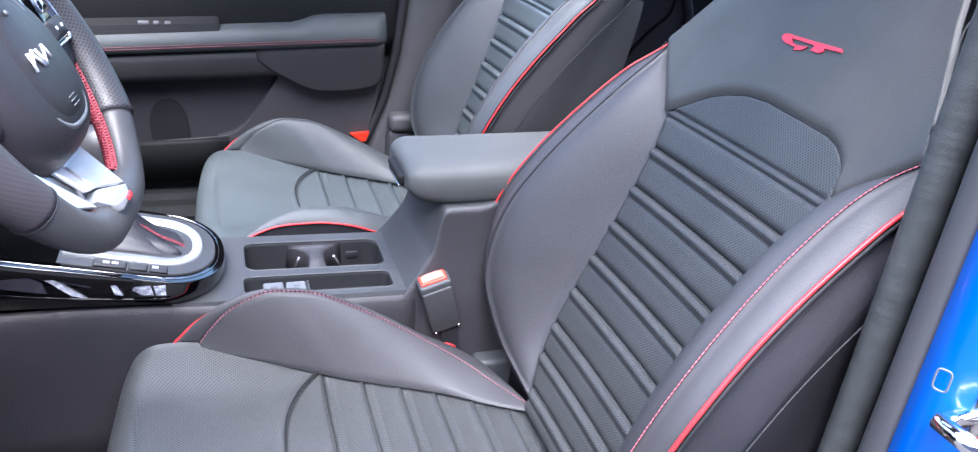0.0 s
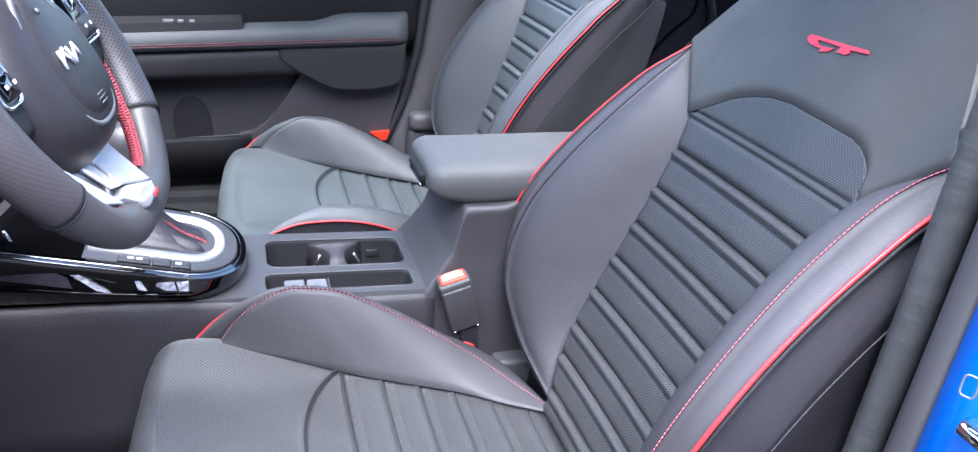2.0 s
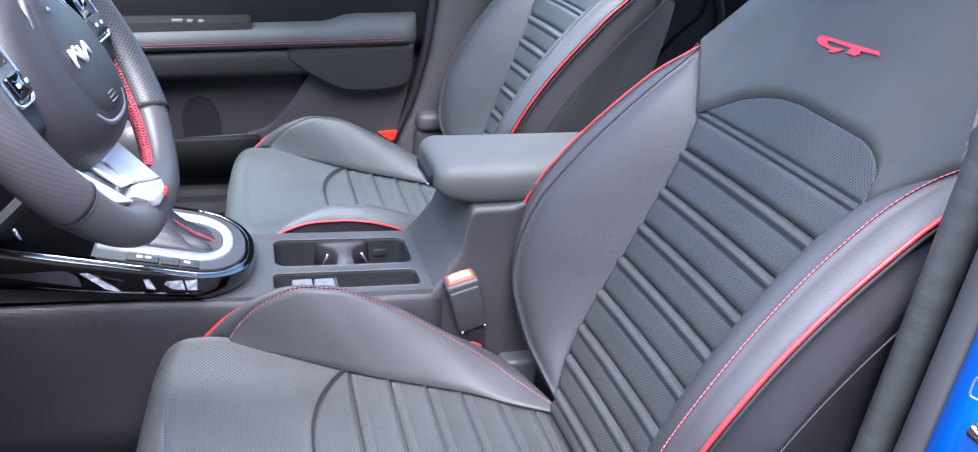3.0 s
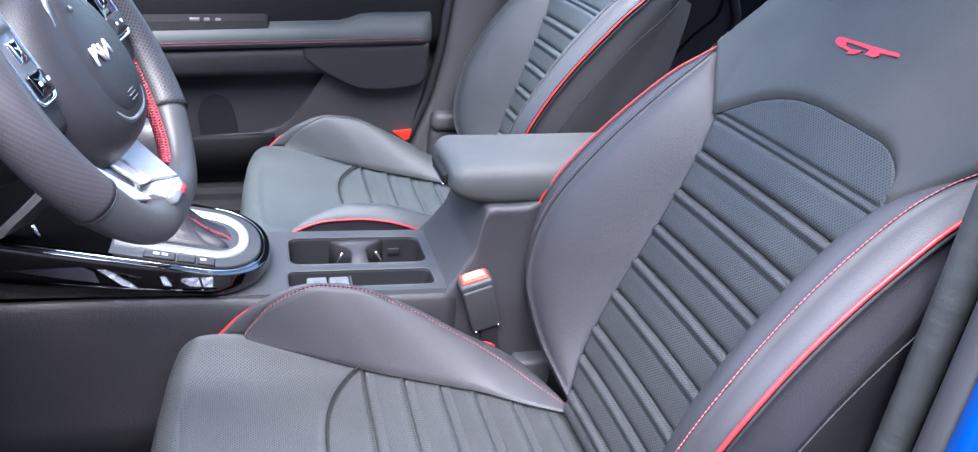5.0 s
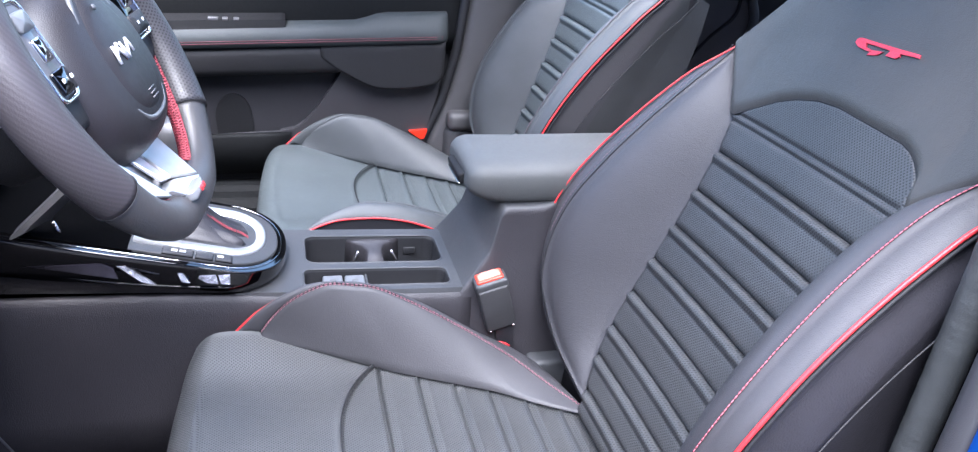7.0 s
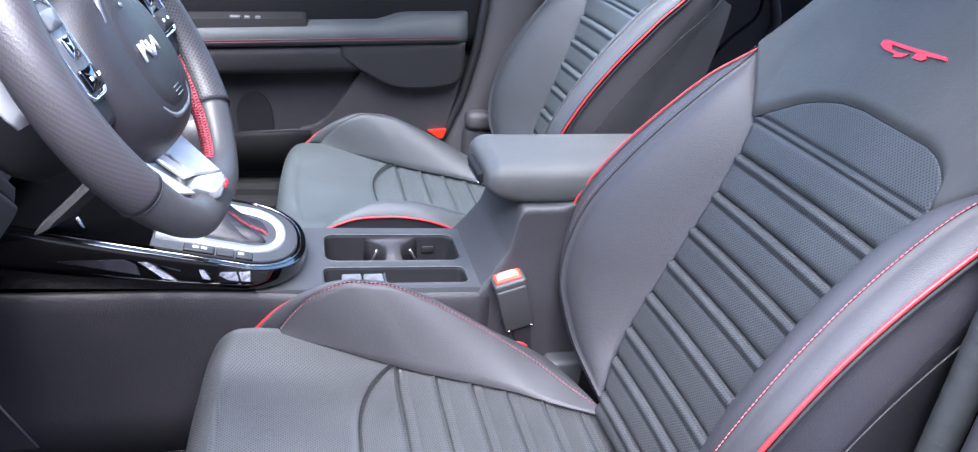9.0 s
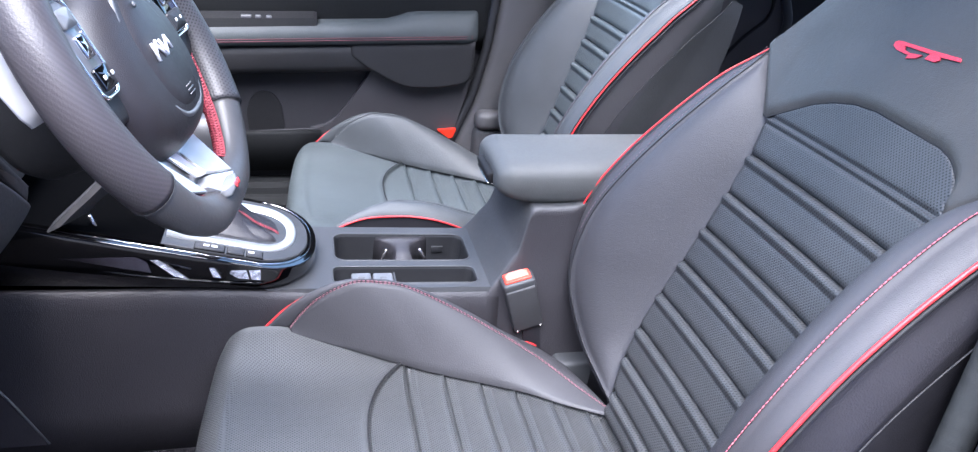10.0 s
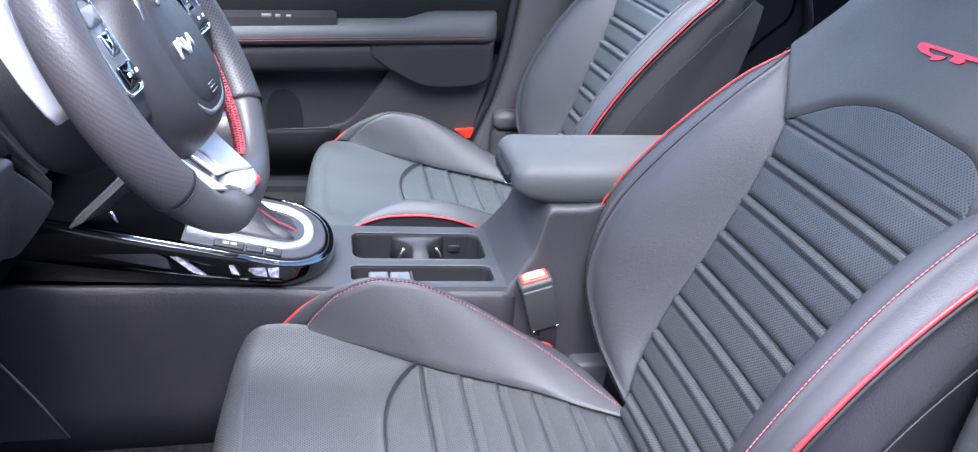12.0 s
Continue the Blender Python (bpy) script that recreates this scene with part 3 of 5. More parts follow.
        ridge = [at(side * q[0], q[1], q[2] + 0.0005) for q in (ridge_at(k / 79, side) for k in range(80))]
        tube("seam", ridge, 0.0011, DARK_THREAD if thread is None else wing_mat, back, "sewn seam", 6)
        off = [at(side * (q[0] + (0.0022 if side < 0 else 0.0052)), q[1] + 0.0005, q[2] + 0.0030) for q in (ridge_at(k / 119, side) for k in range(120))][44:]
        if thread is None:
            stitches("stitching", off, THREAD, back, "red decorative stitching", radius=0.0008, pitch=0.0056, length=0.0046) if side < 0 else stitches("stitching", off[12:], GREY_THREAD, back, "greyed red stitching", radius=0.0006)
        elif side < 0:
            stitches("stitching", off, GREY_THREAD, back, "greyed red stitching", radius=0.0005)
        tube("piping", [at(side * (q[0] - (0.0025 if side > 0 else 0.0005)), q[1], q[2] + (0.0037 if side > 0 else 0.003) - sunk) for q in (pipe_at(k / 89, side) for k in range(90))][(38 if thread is None else 64) if side > 0 else 40:], 0.0015 if side > 0 else 0.0026 if thread is None else 0.0017, RED, back, "red piping")
        tube("seam", [at(side * (q[0] + 0.0005), q[1], q[2] - 0.004 - sunk) for q in (pipe_at(k / 89, side) for k in range(90))][36:], 0.0028 if thread is None else 0.0014, DARK_THREAD, back, "black sewn seam", 6)
        low = []
        for k in range(26, 90):
            q, out = pipe_at(k / 89, side), rolled(k / 89) if side < 0 else 0.0
            low.append(at(side * (q[0] + 0.003 + 0.015 * out), q[1] - 0.012, q[2] - 0.056 - 0.005 * out))
        tube("seam", low, 0.0009, flank_seam or PALE_THREAD, back, "sewn seam along the side", 6)

    for side in (1, -1):
        edge_line = [at(side * a, up, n) for a, up, n in line([(0.250, 0.572, 0.004), (0.231, 0.6065, -0.005), (0.207, 0.652, -0.005), (0.183, 0.70, -0.006), (0.164, 0.75, -0.04)], 60)]
        tube("seam", edge_line, 0.0014, DARK_THREAD, back, "black sewn seam", 6)
    # emblem sewn on the upper panel: a long bar, rounded at one end, with a hook and a stem under it
    bm = bmesh.new()
    for shape in (((0.0222, 0.6386), (-0.0265, 0.6398), (-0.0700, 0.6416), (-0.0716, 0.6378), (-0.0446, 0.6357), (-0.0266, 0.6353), (0.0129, 0.6349)),
                  ((0.0296, 0.6304), (0.0307, 0.6353), (0.0273, 0.6379), (0.0222, 0.6386), (0.0129, 0.6349), (0.0099, 0.6303), (0.0206, 0.6270)),
                  ((0.0206, 0.6270), (0.0099, 0.6303), (-0.0018, 0.6288), (-0.0005, 0.6260)),
                  ((-0.0018, 0.6288), (-0.0197, 0.6313), (-0.0134, 0.6254), (0.0005, 0.6217)),
                  ((-0.0285, 0.6366), (-0.0444, 0.6362), (-0.0459, 0.6322), (-0.0417, 0.6286), (-0.0261, 0.6283), (-0.0286, 0.6340))):
        bot = [bm.verts.new(at(a, u, 0.0065)) for a, u in shape]
        top = [bm.verts.new(at(a, u, 0.0106)) for a, u in shape]
        bm.faces.new(top)
        for k in range(len(shape)):
            bm.faces.new([bot[k], bot[(k + 1) % len(shape)], top[(k + 1) % len(shape)], top[k]])
    bmesh.ops.recalc_face_normals(bm, faces=bm.faces)
    part("emblem", bm, EMBLEM, back, "red embroidered emblem", smooth=False)

    # ---- cushion ----
    def cushion_ring(x, half, low, high):
        return [V(x, a, z) for a, z in ((half, high - 0.02), (half, low), (0, low - 0.01), (-half, low), (-half, high - 0.02), (-half * 0.5, high), (half * 0.5, high))]
    core = [cushion_ring(x, h, lo, hi) for x, h, lo, hi in ((-0.36, 0.205, 0.10, 0.185), (-0.32, 0.215, 0.07, 0.205), (-0.15, 0.22, 0.06, 0.19), (0.05, 0.22, 0.06, 0.17), (0.2, 0.22, 0.06, 0.13))]
    cushion = part("cushion", loft(core), SHELL, seat, "black vinyl cushion base")

    def cw(x):
        q = np.asarray(SEAM)
        return float(np.interp(x, q[:, 0], q[:, 1]))

    for lo, hi in zip(CUSHION_PLEATS, CUSHION_PLEATS[1:]):
        def band(u, v, lo=lo, hi=hi):
            x = lo + (hi - lo) * v
            a = (cw(x) + 0.003) * (1 - 2 * u)
            return tucked(V(x, a, seat_at(x) - 0.006 * (1 - (a / 0.18) ** 2)))
        pleated("pleat", band, 44, pleat_profile(hi - lo), insert_mat, cushion, True, side=0.016, one_end=False, low=0.002, uv=lambda u, v, lo=lo, hi=hi: ((cw(lo + (hi - lo) * v) + 0.003) * (1 - 2 * u), lo + (hi - lo) * v))

    def front_edge(a):
        return -0.137 - 0.063 * (1 - min(abs(a) / 0.184, 1.0) ** 2.6)

    def front_pad(u, v):
        a = 0.187 * (1 - 2 * u)
        x = front_edge(a) * (1 - v) - 0.136 * v
        return tucked(V(x, a, seat_at(x) - 0.006 * (1 - (a / 0.18) ** 2)))
    pleated("pleat", front_pad, 60, [(v, 0.0090 * math.sqrt(1 - (1 - min(v / 0.1, 1)) ** 2) * math.sqrt(1 - (1 - min((1 - v) / 0.14, 1)) ** 2)) for v in (0, 0.01, 0.025, 0.05, 0.075, 0.1, 0.2, 0.35, 0.5, 0.65, 0.8, 0.86, 0.9, 0.94, 0.97, 0.99, 1.0)], insert_mat, cushion, True, side=0,
            uv=lambda u, v: (0.187 * (1 - 2 * u), front_edge(0.187 * (1 - 2 * u)) * (1 - v) - 0.136 * v))

    tube("seam", [tucked(V(front_edge(a) - 0.001, a, seat_at(front_edge(a)) - 0.006 * (1 - (a / 0.18) ** 2) + 0.0022)) for a in np.linspace(0.183, -0.183, 60)], 0.0012, DARK_THREAD, cushion, "black sewn seam", 6)

    def nose(u, v):
        b = 1 - 2 * u
        b = math.copysign(1 - (1 - abs(b)) ** 1.7, b)
        k = abs(b)
        a0 = 0.184 * b
        a1 = 0.249 * b
        if v < 0.62:
            t = v / 0.62
            x0, x1 = front_edge(a0), nose_x - 0.020 * (1 - k ** 2.5)
            x = x0 + (x1 - x0) * t
            a = cw(-0.127 - 0.225 * t) * b
            z = seat_at(x) - 0.006 * (1 - min((a / 0.18) ** 2, 1)) - 0.004 * t ** 3 + 0.012 * smooth_step((k - 0.5) / 0.4) * smooth_step(t * 1.3)
        else:
            t = (v - 0.62) / 0.38
            ang = min(t * 1.7, 1.0) * math.pi / 2
            x1 = nose_x - 0.020 * (1 - k ** 2.5)
            r = 0.048
            x = x1 - r * math.sin(ang) - 0.030 * max(t * 1.7 - 1, 0)
            a = a1
            z = seat_at(x1) - 0.004 + 0.012 * smooth_step((k - 0.5) / 0.4) - r * (1 - math.cos(ang)) - 0.13 * max(t * 1.7 - 1, 0) / 0.7
        return tucked(V(x, a, z))
    panel("front_panel", nose, 44, 44, insert_mat, cushion, puff=0.0066, edge=0.012, sides="v", lay=lambda q: (q[1], q[0] + min(q[2] - seat_at(q[0]), 0.0)))

    for side in (1, -1):
        def bolster(u, v, side=side):
            x0 = curve(SEAM[2:], v)
            i = V(x0[0], x0[1] - 0.010, seat_at(x0[0]) - 0.003)
            r = raised(curve(CUSHION_RIDGE, v), side) - V(0, 0, 0.22)
            p = i + (r - i) * u
            p[2] = i[2] + (r[2] - i[2]) * (1 - (1 - u) ** 1.25)
            return tucked(V(p[0], side * p[1], p[2]))
        panel("bolster", bolster, 18, 60, wing_mat, cushion, puff=0.003, edge=0.005, flip=side > 0)

        def shoulder(u, v, side=side):
            r, p = raised(curve(CUSHION_RIDGE, v), side) - V(0, 0, 0.22), raised(curve(CUSHION_PIPE, v), side) - V(0, 0, 0.22)
            q = r + (p - r) * u
            q[2] += 0.007 * math.sin(math.pi * u)
            return tucked(V(q[0], side * q[1], q[2]))
        panel("border", shoulder, 8, 60, wing_mat, cushion, puff=0.002, edge=0.006, flip=side > 0)

        def skirt(u, v, side=side):
            p = raised(curve(CUSHION_PIPE, v), side) - V(0, 0, 0.22)
            return tucked(V(p[0], side * (p[1] + 0.006 * math.sin(math.pi * u)), p[2] + (0.06 - p[2]) * u))
        panel("skirt", skirt, 10, 40, SHELL, cushion, "black vinyl side skirt", puff=0.002, edge=0.006, sides="u", flip=side > 0)
        for gap in (0.0035, 0.0075) if thread is None else ():
            off = [tucked(V(q[0] + 0.001, side * (q[1] - gap), q[2] - 0.22 + 0.0032)) for q in (raised(c_, side) for c_ in line(CUSHION_RIDGE, 120))]
            stitches("stitching", off, SOFT_THREAD, cushion, "muted red stitching", radius=0.0006)
        tube("seam", [tucked(V(q[0], side * q[1], q[2] - 0.22 + 0.001)) for q in (raised(c_, side) for c_ in line(CUSHION_RIDGE, 80))], 0.0017, DARK_THREAD if thread is None else wing_mat, cushion, "sewn seam", 6)
        tube("piping", [tucked(V(q[0], side * (q[1] + 0.002), q[2] - 0.22 + 0.001)) for q in (raised(c_, side) for c_ in line(CUSHION_PIPE, 80))][:73 if side > 0 and tuck < 1 else 80], 0.0019, RED, cushion, "red piping")
    return seat


front_seat((0, -0.36, 0.22), 25.5, "black leather sports seat with red piping, reclined", "front seats", tuck=0.45, roll=1.0)
# far seat: side, insert and wing colours carry the light falling there
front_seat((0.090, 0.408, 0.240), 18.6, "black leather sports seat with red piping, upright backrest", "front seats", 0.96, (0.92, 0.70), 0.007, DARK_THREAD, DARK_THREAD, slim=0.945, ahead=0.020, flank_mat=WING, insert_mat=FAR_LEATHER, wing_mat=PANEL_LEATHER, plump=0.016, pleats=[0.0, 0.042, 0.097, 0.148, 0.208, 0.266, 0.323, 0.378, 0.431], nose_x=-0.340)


def plate_with_holes(outline, holes, high, depths, floor=True):
    """A top plate with wells sunk in it."""
    bm = bmesh.new()
    edges = []
    loops = []
    for ring in [outline] + holes:
        vs = [bm.verts.new((x, y, high(x))) for x, y in ring]
        loops.append(vs)
        edges += [bm.edges.new((vs[i], vs[(i + 1) % len(vs)])) for i in range(len(vs))]
    bmesh.ops.triangle_fill(bm, edges=edges, use_beauty=True)
    for vs, ring, deep in zip(loops[1:], holes, depths):
        cx, cy = np.mean(ring, axis=0)
        rows_ = [vs]
        for dz, shrink in ((0.0015, 0.010), (0.005, 0.022), (deep - 0.008, 0.06), (deep - 0.002, 0.09), (deep, 0.16)):
            rows_.append([bm.verts.new((x + (cx - x) * shrink * 0.6, y + (cy - y) * shrink, high(x) - dz)) for x, y in ring])
        for a, b in zip(rows_, rows_[1:]):
            for k in range(len(a)):
                bm.faces.new([a[k], a[(k + 1) % len(a)], b[(k + 1) % len(b)], b[k]])
        if floor:
            bm.faces.new(rows_[-1])
    outer = loops[0]
    low = [bm.verts.new((v.co.x + 0.0, v.co.y * 1.03, v.co.z - 0.012)) for v in outer]
    for k in range(len(outer)):
        bm.faces.new([outer[k], outer[(k + 1) % len(outer)], low[(k + 1) % len(low)], low[k]])
    bmesh.ops.recalc_face_normals(bm, faces=bm.faces)
    return bm



# ---- the setting: ground, floor, closed shell of the car ----
g = part("ground", slab([(-80, -80), (80, -80), (80, 80), (-80, 80)], -0.1, 0.0), GROUND, smooth=False)
tagged(g, "grey asphalt ground under the car", "ground", kind="structure")
g = part("floor", slab([(-1.25, -0.70), (1.3, -0.70), (1.3, 0.72), (-1.25, 0.72)], 0.18, 0.262), CARPET, smooth=False)
tagged(g, "dark carpeted car floor", "floor", kind="structure")
# roof out of view; front edge and invented opening shape the light
g = part("ceiling", plate_with_holes([(-0.33, -0.56), (1.5, -0.56), (1.5, 0.60), (-0.33, 0.60)], [rounded_rect(-0.03, 0.40, -0.36, 0.42, 0.06)], lambda x: 1.42, [0.03], False), LINING, smooth=False)
tagged(g, "unseen black roof lining with an opening added for light", "ceiling", kind="structure")
g = part("wall_rear", slab([(1.3, -0.7), (1.36, -0.7), (1.36, 0.72), (1.3, 0.72)], 0.2, 1.05), SHELL, smooth=False)
tagged(g, "black trim closing the rear of the cabin", "wall", kind="structure")
g = part("wall_far_rear", slab([(0.26, 0.76), (1.3, 0.76), (1.3, 0.80), (0.26, 0.80)], 0.2, 0.98), SHELL, smooth=False)
tagged(g, "black trim of the far rear door", "wall", kind="structure")
# wall out of view, added to block low sky and tint its bounce
g = part("light_screen", slab([(-14, -4.6), (14, -4.6), (14, -4.4), (-14, -4.4)], 0.0, 4.2), SCREEN_GREY, smooth=False)
tagged(g, "unseen wall added to block and tint low side light", "wall", kind="structure")
# wall out of view, added to darken surfaces that face the rear
g = part("wall_near_rear", slab([(0.50, -0.80), (1.3, -0.80), (1.3, -0.74), (0.50, -0.74)], 0.2, 0.98), SHELL, smooth=False)
tagged(g, "unseen dark wall added to block light from the near rear", "wall", kind="structure")
g = part("wall_front", slab([(-1.3, -0.75), (-1.25, -0.75), (-1.25, 0.76), (-1.3, 0.76)], 0.2, 0.95), SHELL, smooth=False)
tagged(g, "black bulkhead in front of the footwells", "wall", kind="structure")

# pane out of view, added to tint the light on the far seat
g = part("window_far", loft([[V(x, y, z) for y, z in ((0.775, 0.985), (0.600, 1.40), (0.604, 1.402), (0.779, 0.987))] for x in (-0.98, 1.34)]), TINT, smooth=False)
tagged(g, "unseen green tinted pane added to tint far side light", "window", kind="structure")
for tag, y0, y1 in (("near", -0.54, -0.71), ("far", 0.58, 0.74)):
    for spot, top_x, foot_x, foot_z in (("front", -0.32, -1.05, 0.93), ("rear", 1.40, 1.36, 0.20)):
        post = loft([[V(x + dx, y + dy, z) for dx, dy in ((-0.03, -0.02), (0.03, -0.02), (0.03, 0.02), (-0.03, 0.02))] for x, y, z in ((foot_x, y1, foot_z), (top_x, y0, 1.415))])
        g = part("pillar_%s_%s" % (tag, spot), post, SHELL, smooth=False)
        tagged(g, "black trimmed roof pillar of the car", "pillar", kind="structure")


# ---- centre console ----
def top_at(x):
    return 0.522 - 0.027 * x


def pod_at(x):
    return 0.565 - 0.22 * (x + 0.3)


def bullet(half, tip, start, front=-0.66, seg=14, mid=0.004, taper=0.0):
    """A long outline with a round end at the rear, of (x, y)."""
    out = []
    for k in range(seg * 2 + 1):
        a = math.pi / 2 - math.pi * k / (seg * 2)
        out.append((start + (tip - start) * math.cos(a), mid + half * math.copysign(abs(math.sin(a)) ** 0.85, math.sin(a))))
    return [(front, mid + half - taper)] + out + [(front, mid - half + taper)]


console = thing("center_console", (0, 0, 0), "black plastic centre console with cup holders and open tray", "console")

# side walls and body
prof = [(-1.0, 0.552), (-0.70, 0.547), (-0.62, 0.5435), (-0.45, 0.539), (-0.33, 0.531), (-0.25, 0.525), (-0.12, 0.5215), (0.02, 0.5175)]
sect = []
for x, z in [(q[0], q[1]) for q in line(prof, 30)]:
    w = 0.112 + 0.004 * smooth_step((-x - 0.3) / 0.3)
    ring = []
    for side in (-1, 1):
        pts = [(w + 0.010, 0.25), (w + 0.009, 0.34), (w + 0.006, 0.44), (w + 0.003, z - 0.03), (w, z - 0.012), (w - 0.004, z - 0.004), (w - 0.010, z), (w - 0.012, z - 0.10)]
        ring += [V(x, side * p[0], p[1]) for p in (pts if side < 0 else pts[::-1])]
    sect.append(ring)
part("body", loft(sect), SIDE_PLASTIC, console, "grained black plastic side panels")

# kick panel in front of it, with a slanting joint
kick = loft([[V(x, y, z) for x, z in ((-0.653, 0.290), (-0.743, 0.462), (-1.0, 0.50), (-1.0, 0.290))] for y in (-0.127, -0.1225)])
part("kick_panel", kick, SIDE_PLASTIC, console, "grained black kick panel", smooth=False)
tube("joint", [V(-0.652, -0.1275, 0.292), V(-0.69, -0.1275, 0.37), V(-0.742, -0.1265, 0.46)], 0.0017, PALE, console, seg=6)

# top plate with cup wells and tray
cup_hole = rounded_rect(-0.231, -0.007, -0.016, 0.080, 0.019)
tray_hole = rounded_rect(-0.236, -0.008, -0.090, -0.036, 0.013)
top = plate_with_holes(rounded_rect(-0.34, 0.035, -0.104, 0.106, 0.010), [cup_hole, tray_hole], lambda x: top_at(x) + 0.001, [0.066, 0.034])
top_plate = part("top_plate", top, PLASTIC_TOP, console, "soft black plastic top, sunken wells coloured darker for shade", smooth=False)
# inside the wells a darker plastic stands for their shade
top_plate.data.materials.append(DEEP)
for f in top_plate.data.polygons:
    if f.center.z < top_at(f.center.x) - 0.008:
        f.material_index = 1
for ring_, nm in ((cup_hole, "cup_rim"), (tray_hole, "tray_rim")):
    tube(nm, [V(x, y, top_at(x) + 0.0006) for x, y in ring_], 0.0016, PLASTIC_TOP, console, seg=8, closed=True)

# saddle between the two cups, hollowed on both sides
sad = []
for y, half, drop in ((-0.014, 0.040, 0.052), (0.000, 0.030, 0.046), (0.012, 0.021, 0.030), (0.024, 0.0150, 0.012), (0.036, 0.0130, 0.006), (0.048, 0.0140, 0.005), (0.060, 0.020, 0.004), (0.070, 0.031, 0.004), (0.079, 0.046, 0.004)):
    hi = top_at(-0.115) - drop
    sad.append([V(-0.115 + s_ * (half + add_), y, z_) for s_, add_, z_ in ((-1, 0.006, 0.458), (-1, 0.0, hi - 0.006), (-1, -0.003, hi), (1, -0.003, hi), (1, 0.0, hi - 0.006), (1, 0.006, 0.458))])
part("cup_divider", loft(sad), SIDE_PLASTIC, console, "hollowed bridge between the cups")
for x, tilt in ((-0.148, 24), (-0.083, -28)):
    part("cup_clip", rounded_box((0.006, 0.010, 0.024), 0.0022, 2, (x, 0.030, 0.512), Euler((radians(-14), radians(tilt), 0)).to_matrix().to_4x4()), SILVER, console, "bright sprung cup clip")
part("cup_stamp", rounded_box((0.020, 0.003, 0.012), 0.001, 2, (-0.05, 0.0745, 0.498)), DEEP, console)

# two pale rocker keys in the tray
for x0 in (-0.207, -0.173):
    key = part("tray_key", rounded_box((0.031, 0.038, 0.022), 0.003, 2, (x0 + 0.0155, -0.066, top_at(x0) - 0.015)), PALE, console, "pale grey rocker key")
    part("key_mark", rounded_box((0.010, 0.006, 0.0008), 0.0003, 1, (x0 + 0.0155, -0.064, top_at(x0) - 0.0037)), KEY, key)
part("tray_wall", rounded_box((0.004, 0.046, 0.024), 0.0015, 2, (-0.139, -0.064, top_at(-0.14) - 0.018)), PLASTIC_TOP, console)

# tower under the armrest
tower_line = [(0.002, 0.516), (0.007, 0.5225), (0.013, 0.530), (0.022, 0.542), (0.034, 0.560), (0.047, 0.580), (0.055, 0.608), (0.062, 0.636), (0.067, 0.6475), (0.076, 0.651), (0.100, 0.651), (0.13, 0.652), (0.17, 0.656), (0.22, 0.656), (0.28, 0.656), (0.34, 0.656), (0.42, 0.656)]


def tower_side(z):
    return float(np.interp(z, (0.25, 0.34, 0.44, 0.49, 0.52, 0.55, 0.58, 0.62, 0.66), (0.1297, 0.1287, 0.1257, 0.1220, 0.1165, 0.1105, 0.1055, 0.1005, 0.097)))


sect = []
for x, z in [(q[0], q[1]) for q in line(tower_line, 60)]:
    ring = []
    for side in (-1, 1):
        hs = [0.25 + (z - 0.012 - 0.25) * k / 9 for k in range(10)]
        pts = [(tower_side(h), h) for h in hs] + [(tower_side(z) + 0.0002, z - 0.0065), (tower_side(z) - 0.0022, z - 0.0022), (tower_side(z) - 0.007, z - 0.0003), (tower_side(z) - 0.012, z)]
        cut = 1 - 0.35 * smooth_step((x - 0.13) / 0.08)
        ring += [V(x, 0.008 + side * q[0] * (cut if side < 0 and q[1] > 0.47 else 1.0), q[1]) for q in (pts if side < 0 else pts[::-1])]
    sect.append(ring)
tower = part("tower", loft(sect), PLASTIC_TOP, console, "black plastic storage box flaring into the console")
# one moulding: side walls take a darker plastic to stand for shade
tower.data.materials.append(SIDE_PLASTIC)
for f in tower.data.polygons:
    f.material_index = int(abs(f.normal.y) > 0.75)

# glossy pod that carries the selector
def pod_low(x):
    return 0.532 + 0.02 * smooth_step((-x - 0.3) / 0.4)
outline = bullet(0.113, -0.262, -0.345, -1.05)
rows_ = []
for f, grow in ((0.0, -0.010), (0.12, 0.0), (0.5, 0.002), (0.90, 0.002), (0.965, 0.002), (0.99, 0.0016), (1.0, 0.0005)):
    rows_.append([V(x + (grow if x > -0.33 else 0), 0.004 + (y - 0.004) * (1 + grow / 0.113), pod_low(x) + (pod_at(x) - 0.001 - pod_low(x)) * f) for x, y in outline])
part("selector_pod", loft(rows_), GLOSS, console, "glossy piano black flank")
inner = bullet(0.106, -0.268, -0.347, -0.90)
tube("trim_line", [V(x, y, pod_at(x) + 0.0005) for x, y in inner[1:-1]] + [V(inner[-1][0], inner[-1][1], pod_at(inner[-1][0]))], 0.0006, CHROME, console, "thin chrome trim line", 6)
crease = [V(x, -0.1115 + 0.004 * t, 0.547 + 0.055 * t * t + 0.012 * t) for t, x in zip(np.linspace(0, 1, 30), np.linspace(-0.335, -0.70, 30))]
tube("flank_crease", crease, 0.0012, GLOSS, console, seg=6)
